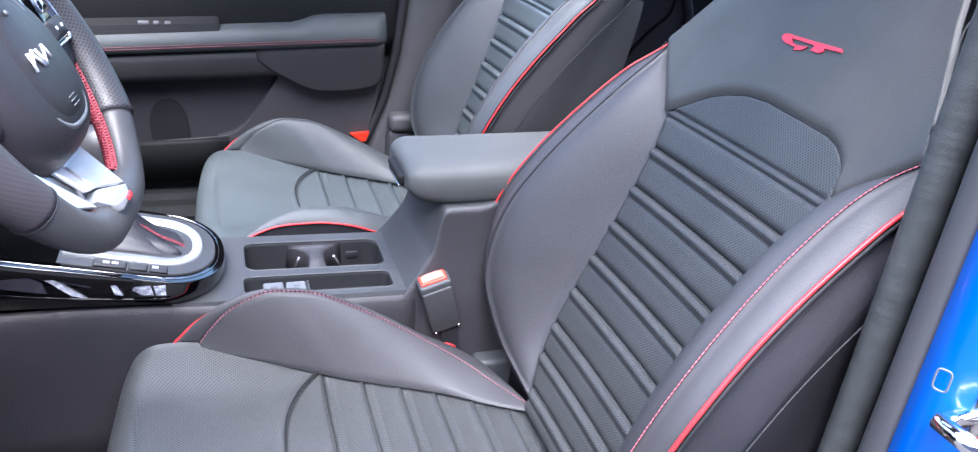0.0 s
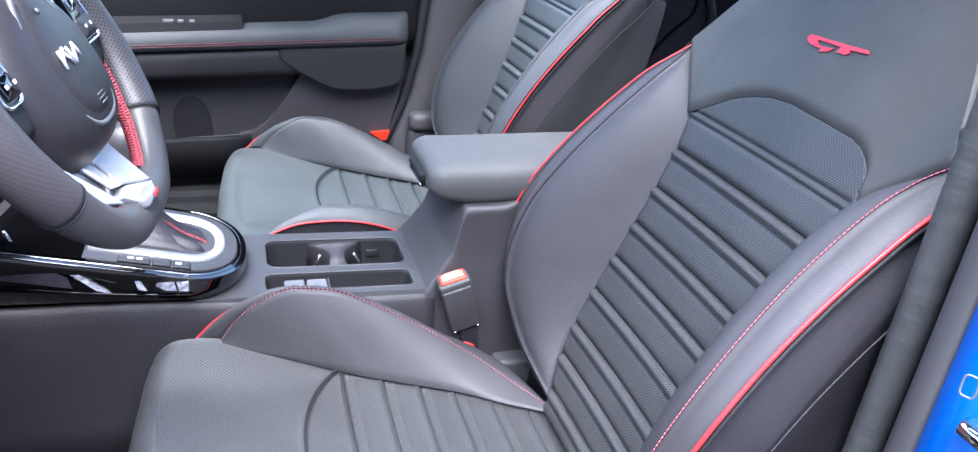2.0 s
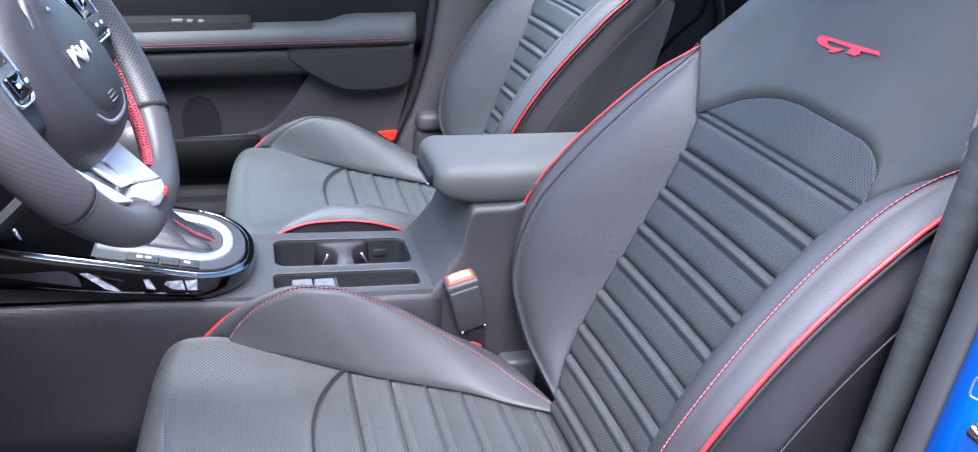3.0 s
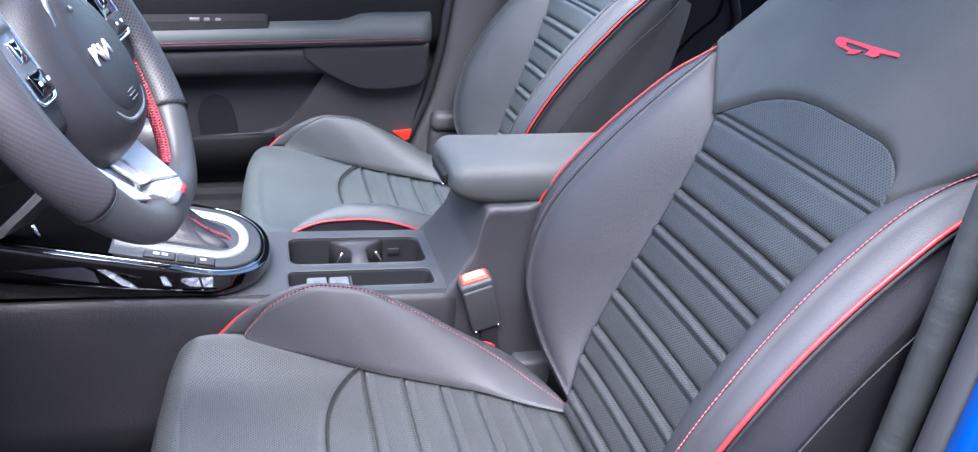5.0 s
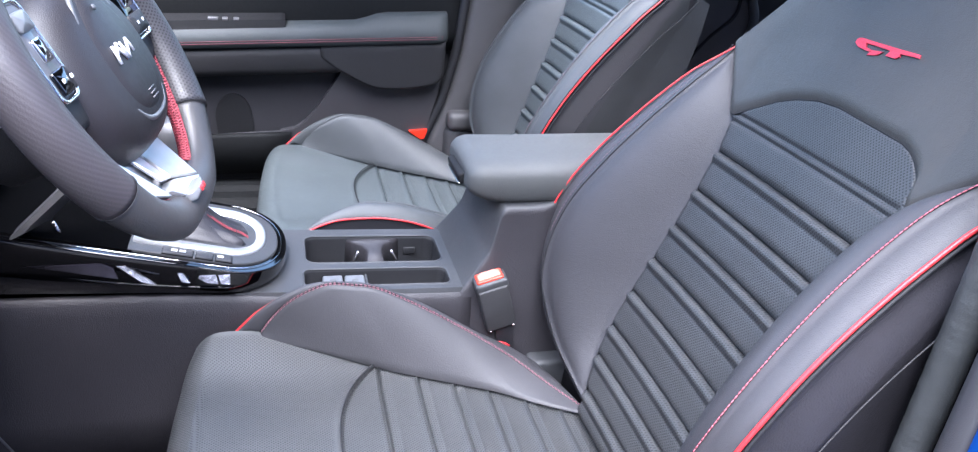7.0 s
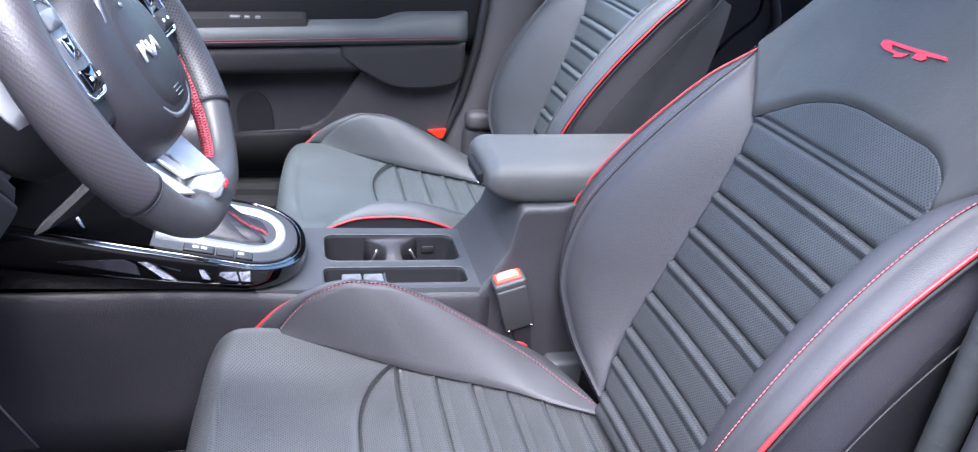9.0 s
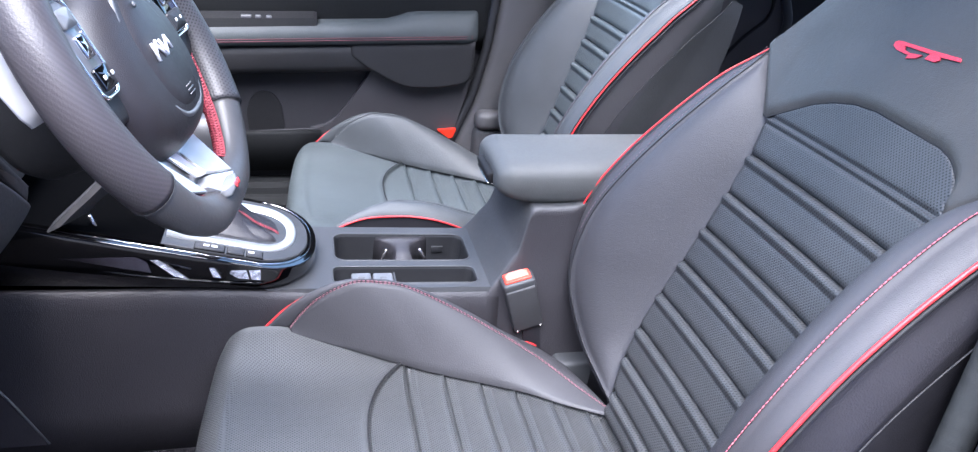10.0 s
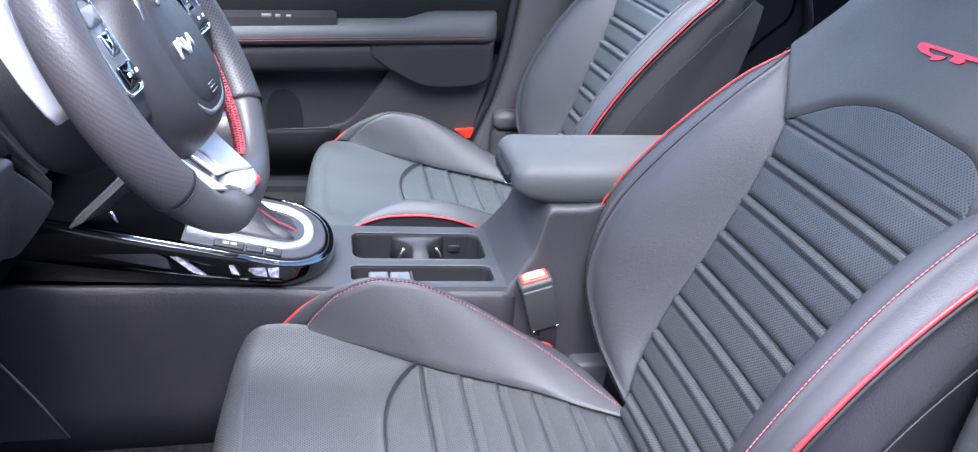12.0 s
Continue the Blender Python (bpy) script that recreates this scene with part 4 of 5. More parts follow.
# reflections on the gloss flank, imitated by bright and dull metal inlays
for quad, mat in ((((-0.516, 0.605), (-0.500, 0.602), (-0.472, 0.586), (-0.438, 0.565), (-0.456, 0.569), (-0.489, 0.590)), GLINT),
                  (((-0.413, 0.581), (-0.406, 0.579), (-0.394, 0.561), (-0.405, 0.563)), GLINT),
                  (((-0.378, 0.574), (-0.361, 0.5745), (-0.356, 0.5575), (-0.371, 0.559), (-0.383, 0.565)), GLINT),
                  (((-0.358, 0.5745), (-0.340, 0.574), (-0.340, 0.556), (-0.3525, 0.557)), GLINT),
                  (((-0.659, 0.601), (-0.522, 0.601), (-0.491, 0.588), (-0.485, 0.575), (-0.586, 0.592)), DULL_GLINT)):
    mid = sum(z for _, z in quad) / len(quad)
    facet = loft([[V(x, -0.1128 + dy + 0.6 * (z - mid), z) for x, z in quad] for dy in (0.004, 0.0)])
    part("flank_glint", facet, mat, console, "inlay painting a reflection on the gloss flank", smooth=False)
# flat black sheet on the pod paints the storage well's shade
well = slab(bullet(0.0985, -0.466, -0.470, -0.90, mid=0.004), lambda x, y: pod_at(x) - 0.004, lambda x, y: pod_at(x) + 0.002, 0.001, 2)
part("front_well_shade", well, VOID, console, "flat black sheet standing for the shaded well")
plate = slab(bullet(0.097, -0.273, -0.348, -0.475), lambda x, y: pod_at(x) - 0.006, lambda x, y: pod_at(x) + 0.003, 0.002, 3)
part("selector_plate", plate, PLASTIC_TOP, console, "satin black plate with keys")
bez = []
ro, ri = bullet(0.076, -0.291, -0.348, -0.47, mid=0.006), bullet(0.052, -0.309, -0.35, -0.47, mid=0.006)
bez = [[V(x, y, pod_at(x) + 0.0025) for x, y in ro], [V(x, y, pod_at(x) + 0.006) for x, y in ro],
       [V(x * 0.85 + a * 0.15, y * 0.85 + b * 0.15, pod_at(x) + 0.0075) for (x, y), (a, b) in zip(ro, ri)],
       [V(x * 0.2 + a * 0.8, y * 0.2 + b * 0.8, pod_at(x) + 0.0065) for (x, y), (a, b) in zip(ro, ri)], [V(x, y, pod_at(x) - 0.004) for x, y in ri]]
part("selector_bezel", loft(bez, cap=False), WHITE_METAL, console, "satin silver bezel")
gait = []
for f, h in ((0.0, -0.003), (0.12, 0.008), (0.3, 0.014), (0.5, 0.026), (0.7, 0.044), (0.85, 0.07), (1.0, 0.1)):
    ring = []
    for k, (x, y) in enumerate(bullet(0.050, -0.311, -0.35, -0.46, mid=0.006)):
        ripple = 0.0038 * math.sin(k * 0.9 + f * 6) * math.sin(math.pi * f) ** 1.5
        fold = math.exp(-((k - 21.5) / 1.6) ** 2) * 0.010 - math.exp(-((k - 18.0) / 1.5) ** 2) * 0.009
        fold *= math.exp(-((f - 0.22) / 0.20) ** 2)
        ring.append(V(x + (-0.400 - x) * f + ripple + 0.6 * fold, y + (0.006 - y) * f * 0.94 + ripple - 0.7 * fold, pod_at(x) + h + 0.6 * fold))
    gait.append(ring)
part("gaiter", loft(gait), FLANK, console, "black leather selector gaiter")
for dy in (-0.003, 0.000, 0.003):
    stitches("gaiter_stitching", line([V(-0.3128, dy, 0.568), V(-0.3263, dy, 0.579), V(-0.3397, dy + 0.001, 0.585), V(-0.353, dy + 0.001, 0.5935), V(-0.3657, dy, 0.605), V(-0.375, dy, 0.614)], 40), LACE, console, "red stitching", radius=0.0007, pitch=0.004, length=0.0036)
part("selector_lever", tube_mesh([V(-0.402, 0.006, 0.66), V(-0.408, 0.006, 0.70), V(-0.414, 0.006, 0.735), V(-0.42, 0.006, 0.76)], lambda t: 0.016 + 0.012 * math.sin(t * 2.4), 14), RIM, console, "black leather selector knob")
for x0, x1, mark in ((-0.432, -0.390, 2), (-0.3875, -0.3635, 0), (-0.361, -0.3375, 1)):
    turn = Euler((0, radians(12.4), 0)).to_matrix().to_4x4()
    xm = (x0 + x1) / 2
    part("key_gap", rounded_box((x1 - x0 + 0.0016, 0.0215, 0.002), 0.0008, 1, (xm, -0.082, pod_at(xm) + 0.0022), turn), VOID, console)
    k = part("console_key", rounded_box((x1 - x0 - 0.001, 0.020, 0.005), 0.0014, 2, (xm, -0.082, pod_at(xm) + 0.0028), turn), PLASTIC, console, "dark grey key")
    for j in range(mark):
        part("key_mark", rounded_box((0.008, 0.006, 0.0006), 0.0002, 1, (xm - 0.004 + 0.011 * j, -0.082, pod_at(xm - 0.004 + 0.011 * j) + 0.0057), turn), PRINT, k)

# ---- armrest lid on the tower ----
arm = thing("armrest", (0.187, 0.010, 0.66), "black leather padded armrest lid on the console box", "armrest")
sect = []
for t in np.linspace(0, 1, 40) ** 2:
    x = -0.175 + 0.403 * t
    nose = math.sqrt(max(1 - (1 - min(t / 0.075, 1)) ** 2, 0.0))
    half = 0.064 + 0.024 * nose
    lowz, highz = 0.016 - 0.034 * math.sqrt(max(1 - (1 - min(t / 0.20, 1)) ** 2, 0.0)), 0.034 + 0.022 * nose + 0.004 * smooth_step(t)
    near_cut = 1 - 0.3 * smooth_step((x + 0.187 - 0.17) / 0.08)
    ring = []
    for k in range(28):
        a = k * math.tau / 28
        ca, sa = math.cos(a), math.sin(a)
        ring.append(V(x, half * math.copysign(abs(ca) ** 0.45, ca) * (near_cut if ca < 0 else 1.0), (lowz + highz) / 2 + (highz - lowz) / 2 * math.copysign(abs(sa) ** 0.62, sa)))
    sect.append(ring)
part("pad", loft(sect), ARM_LEATHER, arm, "black leather pad")
part("latch", rounded_box((0.014, 0.082, 0.019), 0.004, 3, (-0.1765, -0.005, 0.0195), Euler((0, radians(-16), 0)).to_matrix().to_4x4()), BLACK_TRIM, arm, "black release latch")
tube("latch_edge", [V(-0.1832 + 0.9 * (y + 0.005) ** 2, y, 0.0115) for y in np.linspace(-0.046, 0.036, 10)], 0.0012, CHROME, arm, "thin chrome edge", 6)

# ---- seat belt buckle beside the driver's cushion ----
buckle = thing("seat_belt_buckle", (0.080, -0.120, 0.428), "black seat belt buckle with red release button on webbing", "buckle")
lean = Euler((radians(6), radians(-17), 0)).to_matrix().to_4x4()
part("casing", rounded_box((0.049, 0.029, 0.082), 0.0035, 3, (-0.0215, 0.0, 0.070), lean), PLASTIC, buckle, "grained black casing")
part("collar", rounded_box((0.0525, 0.0325, 0.020), 0.005, 4, (-0.0335, 0.0, 0.1105), lean), PLASTIC_TOP, buckle, "smooth black head")
rb = part("release_button", rounded_box((0.043, 0.0245, 0.006), 0.0028, 3, (-0.0367, 0.0, 0.1208), lean), BUCKLE_RED, buckle, "red release button")
face = loft([[V(x, y, z) for x, y in ((-0.0175, -0.009), (0.0175, -0.009), (0.0175, 0.004), (0.011, 0.009), (-0.011, 0.009), (-0.0175, 0.004))] for z in (-0.001, 0.0012)])
bmesh.ops.transform(face, matrix=lean, verts=face.verts)
bmesh.ops.translate(face, vec=(-0.0376, 0.0, 0.1240), verts=face.verts)
part("button_face", face, BUCKLE_PINK, rb, "pale red face", smooth=False)
for dx in (-0.019, 0.019):
    stud = rounded_box((0.004, 0.003, 0.004), 0.001, 2, (dx, -0.014, -0.040))
    bmesh.ops.transform(stud, matrix=lean, verts=stud.verts)
    bmesh.ops.translate(stud, vec=(-0.0215, 0.0, 0.070), verts=stud.verts)
    part("stud", stud, SILVER, buckle, "small metal stud")
part("stalk", loft([[V(-0.006 + dx + s_ * 0.014, y, z) for s_, y in ((-1, -0.003), (1, -0.003), (1, 0.003), (-1, 0.003))] for dx, z in ((0.022, -0.12), (0.010, -0.03), (0.0, 0.04))]), SHELL, buckle, "black webbing stalk", smooth=False)
# wire and bracket down by the seat
br = thing("seat_bracket", (0.17, -0.125, 0.262), "grey plastic seat track cover by the console", "bracket")
part("cover", rounded_box((0.10, 0.05, 0.125), 0.008, 3, (0.0, 0.0, 0.075)), PLASTIC_TOP, br)

# ---- steering wheel ----
WC, WT, WY = V(-0.4255, -0.3623, 0.9416), radians(28.6), radians(-6.3)
WN = V(math.cos(WT) * math.cos(WY), math.cos(WT) * math.sin(WY), math.sin(WT))
WS = V(-math.sin(WY), math.cos(WY), 0)
WU = np.cross(WN, WS)
wheel = thing("steering_wheel", tuple(WC), "black leather flat-bottomed steering wheel with silver lower spoke", "steering wheel")


def wp(a, u, n):
    return a * WS + u * WU + n * WN


def rim_at(deg, r=0.165):
    """The rim's line: round, flat at the bottom and a little tighter round the far lower corner."""
    t = radians(deg)
    r -= 0.006 * math.exp(-((deg + 38) / 28) ** 2)
    a, u = r * math.cos(t), r * math.sin(t)
    w = -u - 0.155
    return a, -0.155 - (0.10 * w if w > 0 else w) + 0.45 * (math.hypot(w, 0.008) - abs(w))


def rim_piece(name, d0, d1, mat, label, rad=0.0222):
    pts = [wp(*rim_at(d), 0.0) for d in np.arange(d0, d1 + 0.1, 2.0)]
    tube(name, pts, rad, mat, wheel, label, 20)


# the lower rim is pressed flatter towards its middle
rings = []
for d in np.arange(-148, -37.9, 2.0):
    c0, c1 = V(*rim_at(d - 1), 0), V(*rim_at(d + 1), 0)
    along = (c1 - c0) / np.linalg.norm(c1 - c0)
    mid, out = (c0 + c1) / 2, V(along[1], -along[0], 0)
    press = smooth_step((62 - abs(d + 90)) / 40)
    half, thick = 0.0208 - 0.0013 * press, 0.0208 - 0.0068 * press
    ring = []
    for k in range(24):
        q = mid + out * half * math.cos(k * math.tau / 24)
        ring.append(wp(q[0], q[1], thick * math.sin(k * math.tau / 24) - 0.002 * press))
    rings.append(ring)
part("rim", loft(rings), RIM, wheel, "smooth black leather lower rim")
rim_piece("grip", -38, 36, RIM_PERF, "perforated black leather grip")
rim_piece("grip", 144, 212, RIM_WEAVE, "ribbed black leather grip")
rim_piece("rim", 36, 144, RIM, "smooth black leather upper rim", 0.0208)
for d in (-148, -38, 36, 144):
    c0 = V(*rim_at(d))
    ring = []
    for k in range(24):
        a = k * math.tau / 24
        rad = c0 * (1 + 0.0222 * math.cos(a) / 0.165)
        ring.append(wp(rad[0], rad[1], 0.0222 * math.sin(a)))
    tube("rim_joint", ring, 0.0005, DARK_THREAD, wheel, "sewn joint", 5, True)
for d0, d1 in ((-68, 2), (178, 248)):
    lace = bmesh.new()
    for d in np.arange(d0, d1, 1.5):
        for sgn in (1, -1):
            q0, q1 = V(*rim_at(d - 1.3 * sgn, 0.1440)), V(*rim_at(d + 1.3 * sgn, 0.1440))
            p0, p1 = wp(q0[0], q0[1], -0.014), wp(q1[0], q1[1], -0.001)
            tube_mesh([p0, (p0 + p1) / 2 - 0.0022 * wp(q0[0], q0[1], 0) / 0.147, p1], 0.0012, 5, bm=lace)
    part("lacing", lace, LACE, wheel, "red cross-stitched lacing")


def dome(outline, n0, n1, rows=9, power=2.4):
    """A padded cover over an outline of (a, u)."""
    cx, cy = np.mean(outline, axis=0)
    rings = []
    for j in range(rows + 1):
        f = j / rows
        shrink = (1 - f ** power) ** (1 / power) if f < 1 else 0.02
        rings.append([wp(cx + (a - cx) * shrink, cy + (u - cy) * shrink, n0 + (n1 - n0) * f) for a, u in outline])
    return loft(rings)


def egg(half, up, down, n=40, power=2.6, mid=(0, 0), slim=0.0):
    out = []
    for k in range(n):
        t = k * math.tau / n
        ca, sa = math.cos(t), math.sin(t)
        ca *= 1 - slim * smooth_step(sa)
        out.append((mid[0] + half * math.copysign(abs(ca) ** (2 / power), ca), mid[1] + (up if sa > 0 else down) * math.copysign(abs(sa) ** (2 / power), sa)))
    return out


part("hub", dome(egg(0.106, 0.085, 0.094, slim=0.2), -0.050, 0.0255, 16, 3.6), HUB, wheel, "satin black hub")
cover = part("airbag_cover", dome(egg(0.054, 0.066, 0.064, slim=0.35), 0.006, 0.0285, 9, 3.2), HUB, wheel, "soft black airbag cover")
tube("cover_rim", [wp(a, u, 0.0185) for a, u in egg(0.0555, 0.068, 0.066, slim=0.35)], 0.0030, KEY, wheel, "thin grey rim", 6, True)
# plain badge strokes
for pts in (((-0.021, 0.007), (-0.024, -0.008)), ((-0.022, -0.002), (-0.010, 0.007)), ((-0.012, 0.003), (-0.004, -0.008)), ((-0.003, 0.006), (0.0, -0.008)), ((0.0, -0.008), (0.013, 0.006)), ((0.013, 0.006), (0.016, -0.006))):
    (a0, u0), (a1, u1) = pts
    tube("badge_stroke", [wp(a0 * 1.12 - 0.008, u0 * 1.12, 0.0284), wp((a0 + a1) * 0.56 - 0.008, (u0 + u1) * 0.56, 0.0288), wp(a1 * 1.12 - 0.008, u1 * 1.12, 0.0284)], 0.0016, PADDLE, cover, "silver badge stroke", 6)
for u in (-0.042, -0.046, -0.050):
    part("moulded_line", tube_mesh([wp(-0.009, u, 0.0262), wp(0.0, u, 0.0264), wp(0.009, u, 0.0262)], 0.0007, 5), KEY, cover)
part("moulded_dot", dome(egg(0.003, 0.003, 0.003, 12, 2, (-0.012, 0.042)), 0.0275, 0.0295, 3, 2), KEY, cover)


for side in (1, -1):
    # side spoke with its key pod
    rings = []
    for a, half, n, th in ((0.07, 0.040, -0.008, 0.012), (0.10, 0.040, -0.006, 0.010), (0.13, 0.038, -0.005, 0.009), (0.155, 0.030, -0.004, 0.009)):
        rings.append([wp(side * a, 0.004 + half * math.copysign(abs(math.cos(k * math.tau / 16)) ** 0.6, math.cos(k * math.tau / 16)), n + th * math.copysign(abs(math.sin(k * math.tau / 16)) ** 0.6, math.sin(k * math.tau / 16))) for k in range(16)])
    part("side_spoke", loft(rings), DEEP, wheel, "black side spoke")
    pod_ = part("key_pod", dome([(side * (0.112 + x), 0.034 + y) for x, y in rounded_rect(-0.034 if side > 0 else -0.014, 0.028 if side > 0 else 0.021, -0.041, 0.040, 0.010)], 0.002, 0.0125, 5, 5), GLOSS if side > 0 else SMOKED_KEY, wheel, "gloss key pod")
    tube("pod_trim", [wp(side * (0.112 + x), 0.034 + y, 0.010) for x, y in rounded_rect(-0.035 if side > 0 else -0.015, 0.029 if side > 0 else 0.022, -0.042, 0.041, 0.010)], 0.0018, CHROME, wheel, "chrome pod trim", 8, True)
    for a, u, w_, h_, m_ in ((0.112, 0.058, 0.040, 0.016, DEEP), (0.112, 0.034, 0.026, 0.020, CHROME), (0.112, 0.007, 0.044, 0.020, DEEP)):
        if side < 0:
            a, w_, m_ = 0.1155, w_ * 0.62, PALE if m_ is DEEP and u > 0.03 else GLOSS if m_ is DEEP else m_
        k = part("pod_key", dome([(side * a + x, u + y) for x, y in rounded_rect(-w_ / 2, w_ / 2, -h_ / 2, h_ / 2, 0.003)], 0.011, 0.0155, 4, 5), m_, pod_, "black pod key" if m_ is not CHROME else "chrome scroll key")
    for a, u in ((0.104, 0.007), (0.121, 0.007)):
        part("key_print", dome([(side * a + x, u + y) for x, y in rounded_rect(-0.0024, 0.0024, -0.0018, 0.0018, 0.0006)], 0.015, 0.0162, 2, 5), PRINT, pod_)
    blade = []
    for u, a0, a1 in ((-0.003, 0.112, 0.131), (0.008, 0.106, 0.137), (0.034, 0.102, 0.141), (0.062, 0.098, 0.139), (0.09, 0.094, 0.132), (0.112, 0.090, 0.120)):
        blade.append([wp(side * a, u, n) for a, n in ((a0, -0.047), ((a0 + a1) / 2, -0.0485), (a1, -0.053), (a1, -0.056), (a0, -0.053))])
    part("paddle", loft(blade), PADDLE, wheel, "satin silver shift paddle")
def spoke_plate(corners, thick=0.004, lip=0.0012):
    """A thin moulded plate over corners of (a, u, n), with a softened rim."""
    ca, cu, _ = np.mean(corners, axis=0)
    rings = [[wp(a, u, n - thick) for a, u, n in corners], [wp(a, u, n - lip) for a, u, n in corners],
             [wp(a + (ca - a) * 0.05, u + (cu - u) * 0.05, n) for a, u, n in corners]]
    return loft(rings)


part("spoke_base", spoke_plate([(0.060, -0.058, -0.040), (0.036, -0.146, -0.007), (-0.045, -0.133, -0.009), (-0.078, -0.100, -0.016), (-0.090, -0.062, -0.022)]), SMOKED_KEY, wheel, "grey recess between the spoke plates", smooth=False)
part("spoke_plate", spoke_plate([(0.068, -0.060, -0.032), (0.052, -0.0944, -0.018), (0.021, -0.1415, 0.008), (-0.020, -0.1225, -0.001), (-0.002, -0.0976, -0.019), (0.002, -0.070, -0.030)]), SPOKE, wheel, "broad satin silver spoke plate", smooth=False)
# paler metal on these plates stands for the light they catch
part("spoke_plate", spoke_plate([(0.000, -0.070, -0.031), (-0.004, -0.0976, -0.020), (-0.027, -0.1215, 0.000), (-0.041, -0.117, 0.000), (-0.0395, -0.0848, -0.016), (-0.036, -0.066, -0.024)]), WHITE_METAL, wheel, "bright centre plate of the spoke", smooth=False)
part("spoke_prong", spoke_plate([(-0.0956, -0.060, -0.008), (-0.100, -0.072, -0.006), (-0.100, -0.094, 0.002), (-0.095, -0.1135, 0.007), (-0.0574, -0.1306, 0.006), (-0.066, -0.110, 0.001), (-0.078, -0.087, -0.004)], 0.008), WHITE_METAL, wheel, "bright silver spoke prong", smooth=False)
part("spoke_foot", spoke_plate([(0.019, -0.142, 0.010), (-0.022, -0.125, 0.003), (-0.050, -0.1275, 0.006), (-0.042, -0.1385, 0.011), (-0.020, -0.146, 0.012)], 0.014), WHITE_METAL, wheel, "bright satin spoke foot", smooth=False)
bd = part("spoke_badge", dome([(a, u) for a, u in rounded_rect(-0.042, -0.001, -0.1485, -0.138, 0.003)], 0.008, 0.0220, 3, 5), PALE, wheel, "small pale badge plate")
for a in (-0.026, -0.017):
    part("badge_mark", dome(rounded_rect(a - 0.0035, a + 0.0035, -0.1460, -0.1405, 0.001), 0.0216, 0.0228, 2, 5), RED, bd, "red mark")

# column behind the wheel
col = thing("steering_column", tuple(WC), "black plastic steering column shroud behind the wheel", "steering column")
rings = []
for n, half, rise_, fall in ((-0.035, 0.050, 0.055, 0.045), (-0.048, 0.066, 0.066, 0.058), (-0.07, 0.074, 0.070, 0.072), (-0.118, 0.076, 0.074, 0.068), (-0.130, 0.070, 0.068, 0.058)):
    rings.append([wp(half * math.copysign(abs(math.cos(t)) ** 0.7, math.cos(t)), (rise_ if math.sin(t) > 0 else fall) * math.copysign(abs(math.sin(t)) ** 0.7, math.sin(t)), n) for t in np.linspace(0, math.tau, 33)[:-1]])
part("shroud", loft(rings), BLACK_TRIM, col, "dark plastic shroud")

# ---- dashboard: knee panel, centre stack edge ----
dash = thing("dashboard", (0, 0, 0), "dark plastic lower dashboard with knee panel", "dashboard")
def face_plate(outline, x, depth, round_=0.006):
    """A moulded panel facing the seats, over an outline of (y, z)."""
    cy, cz = np.mean(outline, axis=0)
    dense = [curve(list(outline) + [outline[0]], t) for t in np.linspace(0, 1, 64)[:-1]]
    rings = []
    for k in range(5):
        ang = k / 4 * math.pi / 2
        rings.append([V(x - round_ * (1 - math.sin(ang)), y + (cy - y) * 0.09 * (1 - math.cos(ang)), z + (cz - z) * 0.09 * (1 - math.cos(ang))) for y, z in dense])
    return loft([[V(x - depth, y, z) for y, z in dense]] + rings)


# black backing stands for the shade between the dash panels
part("dash_body", loft([[V(x, y, z) for y, z in ((-0.74, 0.66), (-0.17, 0.66), (-0.17, 0.76), (-0.30, 0.87), (-0.42, 0.93), (-0.74, 0.95))] for x in (-1.1, -0.63)]), VOID, dash, "black backing standing for the shaded dash gap", smooth=False)
part("knee_panel", face_plate([(-0.70, 0.83), (-0.345, 0.818), (-0.299, 0.796), (-0.215, 0.731), (-0.213, 0.714), (-0.331, 0.714), (-0.42, 0.737), (-0.70, 0.737)], -0.59, 0.012, 0.012), KNEE, dash, "dark grey knee panel")
part("dash_lower", face_plate([(-0.70, 0.945), (-0.36, 0.895), (-0.301, 0.848), (-0.175, 0.735), (-0.165, 0.722), (-0.18, 0.708), (-0.195, 0.722), (-0.271, 0.79), (-0.317, 0.815), (-0.70, 0.84)], -0.602, 0.012, 0.010), KNEE, dash, "dark grey lower dash panel")
rings = []
for x in (-1.2, -0.9, -0.78, -0.70, -0.66):
    d_ = smooth_step((x + 0.8) / 0.14) * 0.03
    rings.append([V(x, y, z) for y, z in ((-0.74, 0.86), (0.74, 0.86), (0.74, 1.0 - d_), (0.3, 1.03 - d_), (-0.3, 1.03 - d_), (-0.74, 1.0 - d_))])
part("dash_top", loft(rings), PLASTIC, dash, "soft dark dash top")
part("centre_panel", loft([[V(x, y, z) for y, z in ((-0.17, z0), (0.15, z0), (0.15, 0.9), (-0.17, 0.9))] for x, z0 in ((-1.15, 0.56), (-0.74, 0.62), (-0.64, 0.70))]), DEEP, dash, "black centre panel", smooth=False)
bar = loft([[V(x + dx, y, z + dz) for dx, dz, y in ((-0.018, -0.012, -0.106), (0.006, 0.002, -0.110), (0.010, 0.003, -0.106), (0.036, 0.013, -0.090), (0.034, 0.010, -0.078), (-0.018, -0.012, -0.080))] for x, z in ((-0.600, 0.640), (-0.586, 0.655), (-0.562, 0.678), (-0.536, 0.704), (-0.51, 0.735))])
